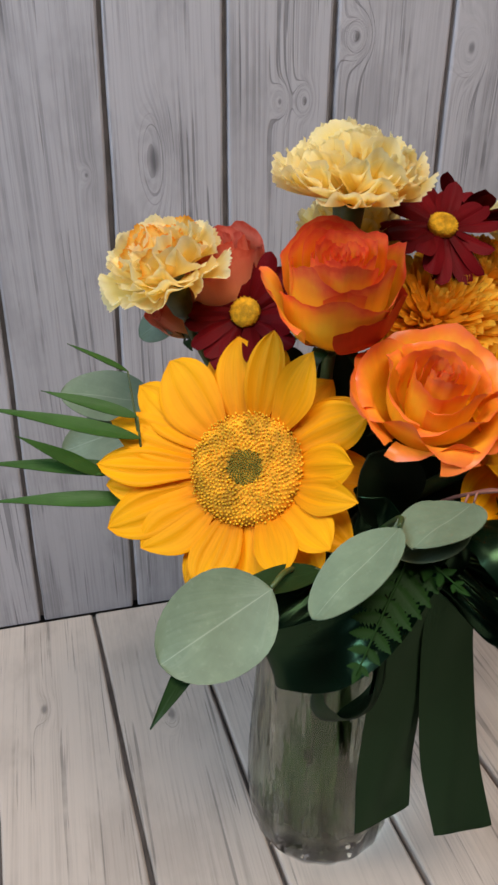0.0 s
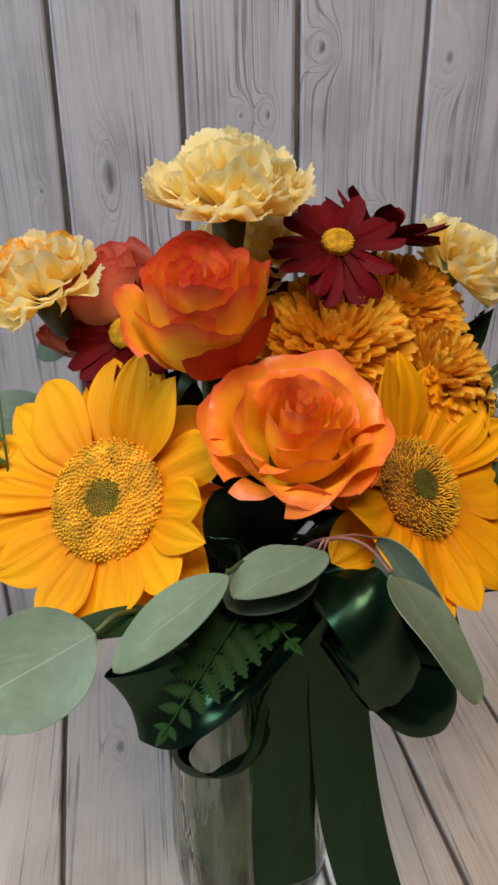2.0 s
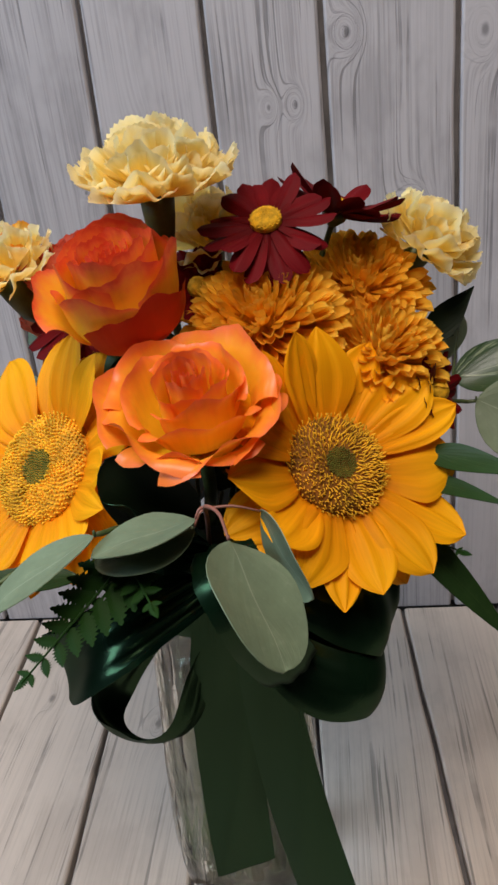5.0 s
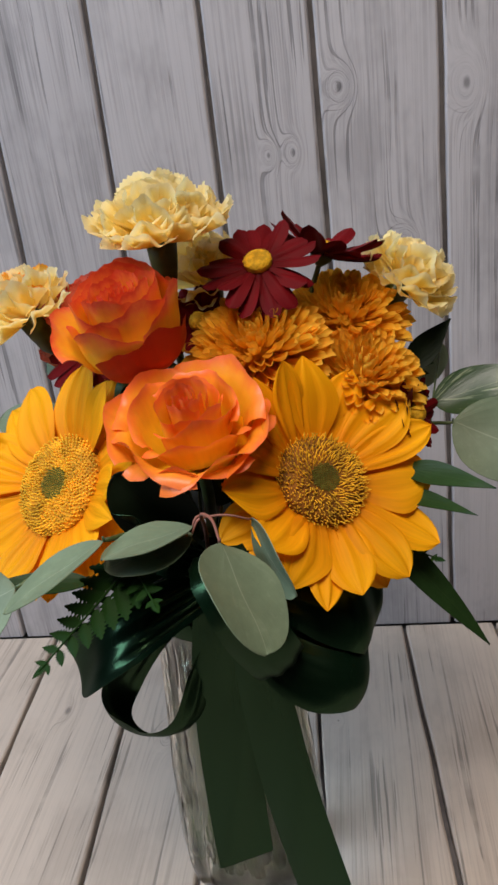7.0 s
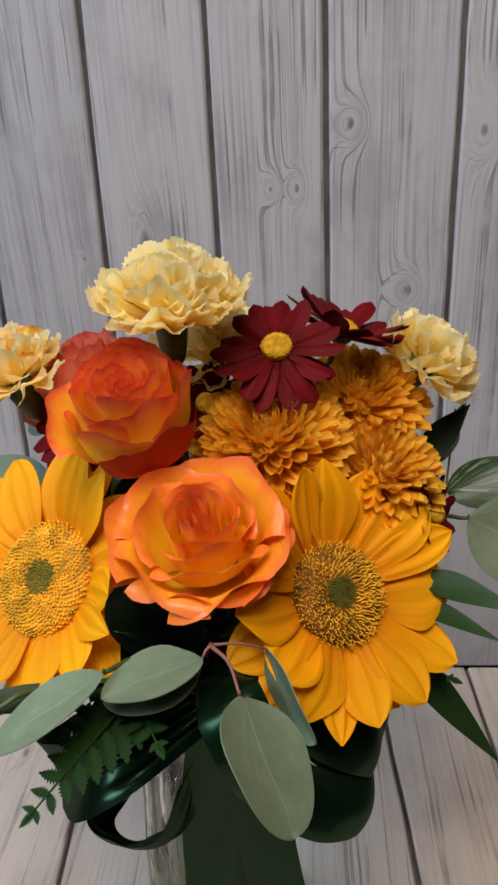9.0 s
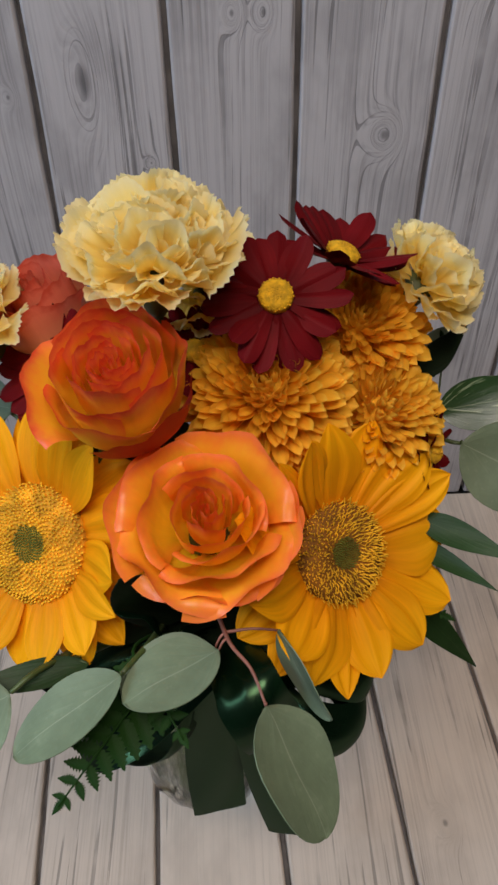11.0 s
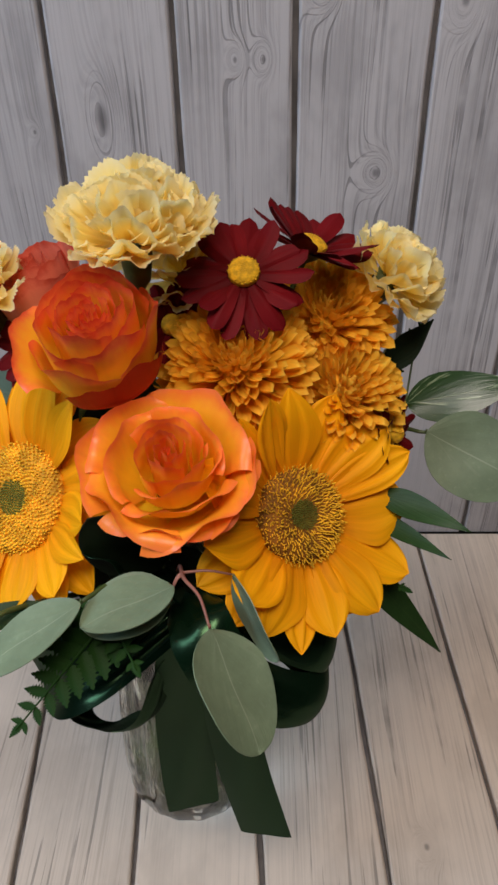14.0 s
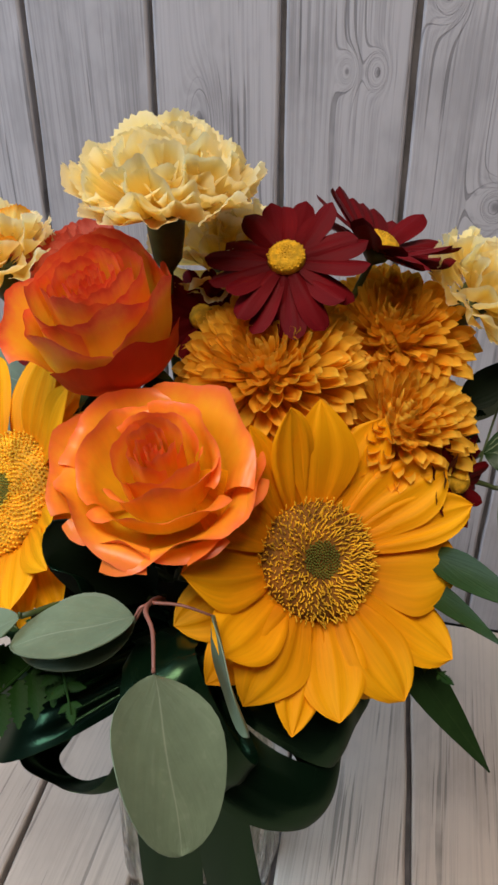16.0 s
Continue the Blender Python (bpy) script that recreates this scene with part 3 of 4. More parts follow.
HALF = (whorl(16, (0.06, 0.58), (0.05, 0.55), (0.0, 0.05), (1.35, 1.0), (0.01, 0.03), 0.0)
        + whorl(4, (0.66, 0.74), (0.66, 0.74), (0.05, 0.01), (1.3, 1.2), (0.02, 0.05), 0.4, 1.7)
        + [(0.82, 0.84, 0.02, 1.10, 0.04, 1.6), (0.84, 0.88, -0.14, 1.15, 0.08, -1.9), (0.86, 0.92, -0.02, 0.95, 0.06, 0.15), (0.88, 1.12, -0.13, 0.75, 0.10, 3.45), (0.90, 0.96, -0.24, 1.05, 0.03, -0.75)])
BUD = whorl(8, (0.06, 0.5), (0.04, 0.46), (0.04, 0.06), (1.9, 1.4), (0.01, 0.03), 0.0) + whorl(6, (0.62, 0.86), (0.62, 0.92), (0.05, -0.06), (1.25, 1.0), (0.03, 0.08), 0.5, 1.9)
rose((0.285, 0.386, 0.402), (0.02, -0.40, 0.92), 0.0345, 0.052, (0.004, -0.024), 3, 0.0, M_ROSE, "wide open orange rose with red-edged petals", OPEN)
rose((0.248, 0.426, 0.450), (-0.06, -0.34, 0.94), 0.0328, 0.066, (0.014, -0.016), 11, 0.0, M_ROSE_RED, "half open red-orange rose with yellow petal backs", HALF, (len(HALF) - 1,))
rose((0.200, 0.500, 0.440), (-0.30, -0.15, 0.94), 0.0310, 0.058, (0.022, -0.004), 17, 0.0, M_ROSE_PINK, "coral pink rose bud half hidden behind a carnation", BUD)
rose((0.171, 0.512, 0.404), (-0.70, -0.15, 0.68), 0.0120, 0.034, (0.020, 0.004), 19, 0.0, M_ROSE_PINK, "small closed coral rosebud under a carnation", BUD[:-3])

# ---- carnations ----


def carnation_petals(material, count):
    """Fan-shaped petals with toothed, softly frilled ends."""
    out = []
    for k in range(count):
        rng = random.Random(300 + k)
        ph, ph2, f, amp = rng.uniform(0, 6), rng.uniform(0, 6), rng.uniform(3.0, 5.5), rng.uniform(0.06, 0.13)
        teeth = [rng.uniform(0.005, 0.045) for _ in range(33)]
        dip, wide = rng.uniform(-0.04, 0.10), rng.uniform(0.32, 0.48)

        def fn(u, v, ph=ph, ph2=ph2, f=f, amp=amp, teeth=teeth, dip=dip, wide=wide):
            j = int(round((v + 1) * 16))
            end = 1.0 - 0.12 * v * v + dip * math.sin(2.2 * v + ph) - (teeth[j] if j % 2 else 0.0) * max(0, (u - 0.75) / 0.25)
            half = 0.10 + wide * u ** 1.2
            a = v * half
            r = u * end
            ruff = amp * u ** 2 * math.sin(f * v + ph) + 0.035 * u ** 4 * math.sin(2.6 * f * v + ph2)
            return r * math.sin(a), r * math.cos(a), ruff + 0.16 * u ** 3

        out.append(sheet("petal", fn, 9, 33, material))
    return out


CREAM_PETALS, FLAME_PETALS = carnation_petals(M_CREAM, 10), carnation_petals(M_FLAME, 6)


def carnation(at, n, radius, petals, foot, seed, label, count=44, low=-6, inner=None):
    rng = random.Random(seed)
    root = thing("carnation", at, n, label=label, category="carnation", group="carnations in the vase")
    for ring, share, lo, hi, size in ((0, 0.27, low, 14, 1.16), (1, 0.27, 18, 36, 1.10), (2, 0.26, 40, 60, 1.03), (3, 0.20, 62, 88, 0.98)):
        number = round(count * share)
        for i in range(number):
            a = 2 * math.pi * (i + 0.37 * ring) / number + rng.uniform(-0.25, 0.25)
            elev = math.radians(rng.uniform(lo, hi))
            s = radius * size * rng.uniform(0.88, 1.06)
            m = Matrix.Rotation(a, 4, "Z") @ Matrix.Translation((0, radius * 0.04, -radius * 0.46)) @ Matrix.Rotation(elev, 4, "X") @ Matrix.Rotation(rng.uniform(-1, 1) * (0.35 + 0.28 * ring), 4, "Y") @ Matrix.Diagonal((s * rng.uniform(0.9, 1.15), s, s, 1))
            place("petal", rng.choice(inner if inner and ring > 1 and i % 2 == 0 else petals), root, m)
    bm = bmesh.new()
    lathe(bm, [(0.0030, -radius * 0.5 - 0.024), (0.0062, -radius * 0.5 - 0.019), (0.0078, -radius * 0.5 - 0.008), (0.0088, -radius * 0.5 + 0.004)], 14)
    part("calyx", bm, M_CALYX, root, "green tubular calyx")
    stem(root, root.matrix_world @ Vector((0, 0, -radius * 0.5 - 0.022)), foot, 0.0024)
    return root


carnation((0.267, 0.467, 0.482), (0.02, -0.08, 0.99), 0.0350, CREAM_PETALS, (-0.008, -0.02), 21, "pale yellow carnation standing highest in the bouquet", 82, 6)
carnation((0.170, 0.484, 0.440), (-0.36, -0.20, 0.90), 0.0300, CREAM_PETALS, (0.024, -0.010), 22, "cream carnation with orange-flecked ruffled edges", 52, inner=FLAME_PETALS)
carnation((0.407, 0.520, 0.430), (0.62, -0.10, 0.75), 0.0285, CREAM_PETALS, (-0.024, -0.006), 23, "pale yellow carnation turned away from the bouquet", 50)
carnation((0.285, 0.500, 0.448), (0.05, -0.20, 0.96), 0.030, CREAM_PETALS, (-0.004, -0.012), 24, "pale yellow carnation half hidden behind a red daisy", 44)

# ---- chrysanthemums ----


def mum_petals(count):
    """Spoon-shaped petals, hollow above, with blunt tips that curl in."""
    out = []
    for k in range(count):
        rng = random.Random(500 + k)
        hook, side, keel = rng.uniform(0.25, 0.60), rng.uniform(-0.12, 0.12), rng.uniform(0.7, 1.3)

        def fn(u, v, hook=hook, side=side, keel=keel):
            w = 0.150 * (0.40 + 0.60 * math.sin(min(1, u * 1.35) * math.pi / 2)) * max(0.0, 1 - max(0, (u - 0.66) / 0.34) ** 2.2) ** 0.6 + 0.006
            return v * w + side * u * u * 0.5, u * (1 - 0.10 * hook * u), -0.10 * u + hook * 0.55 * u ** 2.4 + w * keel * v * v

        out.append(sheet("petal", fn, 10, 7, M_MUM))
    return out


MUM_PETALS = mum_petals(8)


def chrysanthemum(at, n, radius, foot, seed, label, count=170):
    """Petals set row over row on a dome, short and upright at the eye, long and spread at the rim."""
    rng = random.Random(seed)
    root = thing("chrysanthemum", at, n, label=label, category="chrysanthemum", group="bronze chrysanthemums")
    for i in range(count):
        k = (i + 0.5) / count
        elev = math.radians(86 - 100 * k ** 0.70 + rng.uniform(-5, 5))
        a = i * 2.39996 + rng.uniform(-0.10, 0.10)
        s = radius * (0.24 + 0.44 * k ** 0.8) * rng.uniform(0.92, 1.08)
        m = (Matrix.Rotation(a, 4, "Z") @ Matrix.Translation((0, 0, -radius * 0.26)) @ Matrix.Rotation(elev, 4, "X") @ Matrix.Translation((0, radius * (0.38 + 0.05 * math.sqrt(k)), 0))
             @ Matrix.Rotation(rng.uniform(-0.22, 0.22), 4, "Y") @ Matrix.Rotation(rng.uniform(-0.15, 0.15), 4, "Z") @ Matrix.Diagonal((s * (1.10 - 0.15 * k), s, s, 1)))
        place("petal", rng.choice(MUM_PETALS), root, m)
    # solid filler dome in petal colour, added so gaps don't fall to black
    bm = bmesh.new()
    lathe(bm, [(0.003, -radius * 0.62), (radius * 0.36, -radius * 0.52), (radius * 0.46, -radius * 0.28), (radius * 0.38, -radius * 0.02), (radius * 0.22, radius * 0.11), (radius * 0.05, radius * 0.15)], 18)
    part("petal_heart", bm, M_MUM_FILL, root, "golden filler dome that keeps the petal gaps from going black")
    stem(root, root.matrix_world @ Vector((0, 0, -radius * 0.6)), foot, 0.0026)
    return root


chrysanthemum((0.314, 0.452, 0.411), (-0.04, -0.50, 0.86), 0.0425, (-0.012, -0.018), 31, "bronze-gold chrysanthemum with incurved petals", 290)
chrysanthemum((0.364, 0.500, 0.412), (0.10, -0.46, 0.88), 0.0400, (-0.016, -0.012), 32, "bronze-gold chrysanthemum below a red daisy", 260)
chrysanthemum((0.373, 0.463, 0.385), (0.24, -0.50, 0.82), 0.0375, (-0.02, -0.002), 33, "bronze-gold chrysanthemum behind a sunflower", 245)

# ---- red daisies ----


def daisy_petals(count):
    out = []
    for k in range(count):
        rng = random.Random(700 + k)
        bend, side, ch = rng.uniform(-0.22, 0.10), rng.uniform(-0.08, 0.08), rng.uniform(0.2, 0.5)

        def fn(u, v, bend=bend, side=side, ch=ch):
            w = 0.166 * (0.42 + 0.58 * math.sin(min(1, u * 1.5) * math.pi / 2)) * max(0.0, 1 - max(0, (u - 0.62) / 0.38) ** 2.6) ** 0.5 + 0.006
            return v * w + side * u * u, u, bend * u * u + 0.10 * u - w * ch * v * v + 0.012 * math.cos(v * 6) * math.sin(math.pi * u)

        out.append(sheet("petal", fn, 16, 9, M_WINE))
    return out


DAISY_PETALS = daisy_petals(6)


def daisy(at, n, radius, foot, seed, label, count=21, cup=0.0, droop=None):
    rng = random.Random(seed)
    root = thing("daisy", at, n, label=label, category="daisy", group="wine-red daisies")
    eye = radius * 0.25
    bm = bmesh.new()
    lathe(bm, [(eye * 0.6, -0.004), (eye, -0.001), (eye * 0.95, 0.002), (eye * 0.7, 0.004), (eye * 0.3, 0.0048), (eye * 0.03, 0.005)], 20)
    eye_disc = part("disc", bm, M_EYE, root, "yellow domed disc")
    bm = bmesh.new()
    for i in range(130):
        r, a = eye * math.sqrt((i + 0.5) / 130), i * 2.39996
        bmesh.ops.create_icosphere(bm, subdivisions=1, radius=eye * 0.062, matrix=Matrix.Translation((r * math.cos(a), r * math.sin(a), 0.0052 - 0.0036 * (r / eye) ** 2)))
    tagged(part("floret_dome", bm, M_EYE, eye_disc), kind="stuff")
    for i in range(count):
        a = 2 * math.pi * i / count + rng.uniform(-0.09, 0.09)
        low = droop(a) if droop else 0.0
        m = Matrix.Rotation(a - math.pi / 2, 4, "Z") @ Matrix.Translation((0, eye * 0.75, -0.001 - 0.0015 * (i % 2))) @ Matrix.Rotation(math.radians(cup + rng.uniform(-12, 10) - low), 4, "X") @ Matrix.Rotation(rng.uniform(-0.35, 0.35), 4, "Y") @ Matrix.Diagonal((radius * 1.0, (radius - eye * 0.75) * rng.uniform(0.92, 1.1), radius, 1))
        place("petal", rng.choice(DAISY_PETALS), root, m)
    bm = bmesh.new()
    lathe(bm, [(0.0016, -0.010), (eye * 0.7, -0.006), (eye * 0.9, -0.002)], 12)
    part("calyx", bm, M_CALYX, root)
    stem(root, root.matrix_world @ Vector((0, 0, -0.008)), foot, 0.0016)
    return root


daisy((0.319, 0.466, 0.451), (-0.03, -0.54, 0.84), 0.0320, (-0.010, -0.006), 41, "wine-red daisy with a yellow disc facing outward", droop=lambda a: 30 * max(0, math.cos(a + math.pi / 2 - 0.3)) ** 4)
daisy((0.354, 0.506, 0.448), (0.36, 0.05, 0.92), 0.0350, (-0.018, -0.004), 42, "wine-red daisy seen from its side above the chrysanthemums", 20, 18)
daisy((0.213, 0.474, 0.410), (-0.40, -0.72, 0.50), 0.0330, (0.012, -0.012), 43, "wine-red daisy tucked behind a rose", 20, 10)
daisy((0.400, 0.456, 0.360), (0.80, -0.45, 0.25), 0.0220, (-0.018, 0.004), 44, "small wine-red daisy behind a sunflower", 18, 10)
daisy((0.281, 0.470, 0.420), (0.30, -0.70, 0.60), 0.0230, (-0.004, -0.006), 45, "small wine-red daisy between rose and chrysanthemum", 18, 10)

# ---- leaves ----


def leaf_mesh(length, width, material, shape="oval", cup=0.10, bend=-0.10, seed=0, nu=17, nv=11):
    rng = random.Random(seed)
    ph, tw = rng.uniform(0, 6), rng.uniform(-0.12, 0.12)

    def fn(u, v):
        u = 0.5 - 0.5 * math.cos(math.pi * u)
        if shape == "oval":
            w = max(0.0, 1 - abs(2 * u ** 0.92 - 1) ** 2.05) ** (0.52 + 0.22 * max(0.0, 1 - 2 * u))
        else:
            w = max(0.0, math.sin(math.pi * min(1, u ** 0.72))) ** 0.9 * (1 - 0.35 * u)
        w = max(w, 0.012) * width / 2
        x = v * w
        z = length * bend * u * u + cup * w * v * v + width * 0.018 * math.sin(8 * u + ph + 2 * v) + tw * v * w * u
        return x, length * u, z

    return sheet("leaf", fn, nu, nv, material, 0.0004)


def leaf_at(parent, base, tip, n, width, material, shape="oval", cup=0.12, bend=-0.08, seed=0, label=""):
    """A leaf from base to tip, its face towards n."""
    base, tip = Vector(base), Vector(tip)
    y = (tip - base)
    length = y.length
    y.normalize()
    z = Vector(n)
    z = (z - y * z.dot(y)).normalized()
    m = Matrix.Translation(base) @ Matrix((y.cross(z), y, z)).transposed().to_4x4()
    return place("leaf", leaf_mesh(length, width, material, shape, cup, bend, seed), parent, m, label)


def sprig(name, leaves, twig, material, twig_material, label, category, shape="oval", r=0.0011, group="greenery in the vase"):
    """A twig that runs into the vase, with its leaves: rows of base, tip, face, width."""
    root = thing(name, (0, 0, 0), label=label, category=category, group=group)
    bm = bmesh.new()
    tube(bm, [*twig, VASE + Vector((0, -0.01, NECK)), VASE + Vector((random.uniform(-0.02, 0.02), random.uniform(-0.02, 0.02), 0.018))], r, r * 2.6, 6)
    part("twig", bm, twig_material, root)
    for i, (base, tip, n, width) in enumerate(leaves):
        leaf_at(root, base, tip, n, width, material, shape, seed=len(name) + i)
        near = min(spline(twig, 6), key=lambda q: (q - Vector(base)).length)
        if (near - Vector(base)).length > 0.001:
            bm = bmesh.new()
            mid = (near + Vector(base)) / 2 + Vector((0, 0, 0.002))
            tube(bm, [near, mid, base], 0.0008, 0.0005, 5, 3)
            part("petiole", bm, twig_material, root)
    return root


sprig("eucalyptus_sprig", [((0.194, 0.352, 0.322), (0.141, 0.335, 0.306), (-0.10, -0.72, 0.68), 0.046)],
      [(0.194, 0.353, 0.322), (0.206, 0.366, 0.320), (0.235, 0.415, 0.280)], M_EUC, M_STEM, "large round grey-green eucalyptus leaf below a sunflower", "eucalyptus")
sprig("eucalyptus_sprig", [((0.248, 0.341, 0.352), (0.201, 0.320, 0.333), (-0.40, -0.12, 0.78), 0.029)],
      [(0.248, 0.342, 0.352), (0.258, 0.365, 0.340), (0.262, 0.42, 0.285)], M_EUC, M_STEM, "oval grey-green eucalyptus leaf in front of the bow", "eucalyptus")
sprig("eucalyptus_sprig", [((0.288, 0.351, 0.352), (0.249, 0.331, 0.352), (0.02, 0.15, 0.98), 0.032), ((0.286, 0.356, 0.345), (0.247, 0.338, 0.342), (0.1, -0.25, 0.95), 0.030),
                           ((0.306, 0.321, 0.359), (0.329, 0.281, 0.335), (0.62, -0.08, 0.77), 0.042), ((0.314, 0.362, 0.348), (0.331, 0.330, 0.324), (-0.9, -0.42, -0.05), 0.030)],
      [(0.306, 0.321, 0.360), (0.301, 0.335, 0.363), (0.293, 0.350, 0.358), (0.286, 0.385, 0.330), (0.275, 0.43, 0.27)], M_EUC, M_RED_STEM, "reddish eucalyptus twig with paired grey-green leaves", "eucalyptus", r=0.0006)
sprig("eucalyptus_sprig", [((0.168, 0.530, 0.338), (0.112, 0.540, 0.350), (0.1, -0.60, 0.78), 0.036), ((0.160, 0.52, 0.330), (0.108, 0.52, 0.318), (0, -0.7, 0.6), 0.030)],
      [(0.165, 0.530, 0.336), (0.2, 0.51, 0.31)], M_EUC, M_STEM, "grey-green eucalyptus leaves behind a sunflower", "eucalyptus")
sprig("eucalyptus_sprig", [((0.423, 0.478, 0.345), (0.478, 0.455, 0.325), (0.10, -0.80, 0.55), 0.050), ((0.425, 0.545, 0.375), (0.405, 0.540, 0.345), (0.5, -0.7, 0.3), 0.026)],
      [(0.423, 0.479, 0.344), (0.40, 0.49, 0.335), (0.34, 0.48, 0.29)], M_EUC, M_STEM, "round grey-green eucalyptus leaf beside the daisies", "eucalyptus")
sprig("eucalyptus_sprig", [((0.186, 0.520, 0.400), (0.160, 0.525, 0.385), (-0.5, -0.6, 0.5), 0.022)],
      [(0.186, 0.520, 0.400), (0.20, 0.515, 0.37), (0.23, 0.49, 0.3)], M_EUC, M_STEM, "small blue-green leaf under a carnation", "eucalyptus")

sprig("palm_frond", [((0.150, 0.450, 0.355), (0.076, 0.452, 0.384), (-0.1, -0.5, 0.85), 0.010), ((0.145, 0.452, 0.335), (0.070, 0.455, 0.352), (-0.1, -0.5, 0.85), 0.011), ((0.148, 0.450, 0.318), (0.070, 0.452, 0.331), (0, -0.5, 0.85), 0.011),
                     ((0.130, 0.451, 0.335), (0.090, 0.448, 0.366), (0.2, -0.7, 0.6), 0.009), ((0.150, 0.455, 0.365), (0.104, 0.462, 0.384), (0, -0.6, 0.8), 0.008), ((0.148, 0.470, 0.385), (0.120, 0.470, 0.404), (0, -0.6, 0.8), 0.004)],
      [(0.150, 0.450, 0.345), (0.18, 0.455, 0.325), (0.22, 0.46, 0.28)], M_BLADE, M_STEM, "narrow bright green palm blades fanning outward", "palm leaf", "lance")
sprig("salal_sprig", [((0.165, 0.348, 0.310), (0.134, 0.321, 0.284), (0.3, -0.6, 0.7), 0.012), ((0.225, 0.372, 0.312), (0.165, 0.352, 0.325), (0, -0.4, 0.9), 0.016)],
      [(0.18, 0.355, 0.312), (0.215, 0.375, 0.31), (0.24, 0.41, 0.28)], M_GREEN, M_STEM, "pointed dark green leaves under the eucalyptus", "leaf", "lance")
sprig("ruscus_sprig", [((0.374, 0.412, 0.312), (0.434, 0.397, 0.246), (0.55, -0.70, 0.5), 0.021), ((0.390, 0.432, 0.338), (0.432, 0.400, 0.341), (0.2, -0.7, 0.7), 0.017), ((0.385, 0.430, 0.325), (0.421, 0.390, 0.332), (0.2, -0.7, 0.7), 0.012)],
      [(0.378, 0.436, 0.318), (0.35, 0.445, 0.300), (0.31, 0.455, 0.27)], M_GREEN, M_STEM, "long pointed glossy green leaves beside a sunflower", "leaf", "lance")
sprig("striped_leaf", [((0.414, 0.500, 0.350), (0.480, 0.490, 0.372), (-0.15, -0.75, 0.65), 0.034)],
      [(0.414, 0.501, 0.350), (0.38, 0.49, 0.325), (0.32, 0.48, 0.27)], M_STRIPE, M_STEM, "dark green leaf with pale feathered stripes", "leaf", "lance")
sprig("salal_sprig", [((0.400, 0.505, 0.372), (0.428, 0.515, 0.398), (0.1, -0.9, 0.3), 0.020), ((0.392, 0.500, 0.365), (0.414, 0.510, 0.350), (0.4, -0.8, 0.3), 0.018)],
      [(0.395, 0.505, 0.368), (0.37, 0.50, 0.34), (0.32, 0.48, 0.27)], M_DARK, M_STEM, "dark green leaves between chrysanthemum and carnation", "leaf", "lance")
# filler leaves added so the heart of the bouquet reads as deep shade
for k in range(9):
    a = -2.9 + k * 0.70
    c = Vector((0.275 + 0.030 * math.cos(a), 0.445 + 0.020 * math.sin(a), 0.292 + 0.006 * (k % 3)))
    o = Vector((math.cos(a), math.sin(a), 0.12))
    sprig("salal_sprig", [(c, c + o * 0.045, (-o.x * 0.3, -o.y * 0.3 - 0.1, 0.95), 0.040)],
          [c, c * 0.6 + VASE * 0.4 + Vector((0, 0, 0.11))], M_DARK, M_STEM, "near-black filler leaf for the shade in the bouquet", "leaf")

# upright filler leaves added to hide the wall and darken the gaps
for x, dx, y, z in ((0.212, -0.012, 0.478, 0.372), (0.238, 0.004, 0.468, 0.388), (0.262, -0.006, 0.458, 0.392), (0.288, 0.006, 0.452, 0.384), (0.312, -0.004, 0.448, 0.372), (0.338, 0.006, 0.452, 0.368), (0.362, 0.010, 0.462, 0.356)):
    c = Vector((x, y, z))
    sprig("salal_sprig", [(c - Vector((dx, -0.004, 0.075)), c, (dx * 4, -0.9, 0.35), 0.036)], [c - Vector((dx, -0.004, 0.075)), (0.27 + (x - 0.28) * 0.3, 0.465, 0.27)], M_DARK, M_STEM, "near-black filler leaf for the shade between flower stems", "leaf")
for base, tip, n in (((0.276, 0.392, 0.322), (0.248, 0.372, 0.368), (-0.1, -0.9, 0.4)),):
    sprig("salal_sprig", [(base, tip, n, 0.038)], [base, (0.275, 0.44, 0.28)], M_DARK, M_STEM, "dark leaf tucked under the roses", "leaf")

# ---- fern ----


def leaflet_mesh():
    def fn(u, v):
        w = math.sin(math.pi * min(1, (u * 0.92 + 0.06)) ** 0.8) * 0.38
        j = int(round(u * 16))
        w *= 1.0 if j % 2 else 0.55
        return v * max(w, 0.01), u, 0.06 * u * u - 0.10 * abs(v) * w * 2
    return sheet("leaflet", fn, 17, 5, M_FERN)


LEAFLET = leaflet_mesh()


def fern(base, tip, n, width, pairs, label, foot_line):
    root = thing("fern", (0, 0, 0), label=label, category="fern", group="greenery in the vase")
    base, tip = Vector(base), Vector(tip)
    y = (tip - base).normalized()
    z = (Vector(n) - y * Vector(n).dot(y)).normalized()
    x = y.cross(z)
    bm = bmesh.new()
    tube(bm, [tip, (base + tip) / 2 + z * 0.001, base, *foot_line], 0.0004, 0.0011, 5)
    part("rachis", bm, M_FERN, root)
    for i in range(pairs):
        f = (i + 0.4) / pairs
        p = base + (tip - base) * f
        s = width * (1 - 0.82 * f ** 1.2) * (0.75 + 0.25 * min(1, f * 5))
        for side in (-1, 1):
            d = (x * side + y * 0.55 - z * 0.12).normalized()
            m = Matrix.Translation(p) @ Matrix((d.cross(z).normalized(), d, z)).transposed().to_4x4() @ Matrix.Diagonal((s * 0.85, s, s, 1))
            place("leaflet", LEAFLET, root, m)
    place("leaflet", LEAFLET, root, Matrix.Translation(tip - y * 0.004) @ Matrix((x, y, z)).transposed().to_4x4() @ Matrix.Diagonal((0.006, 0.008, 0.006, 1)))
    return root


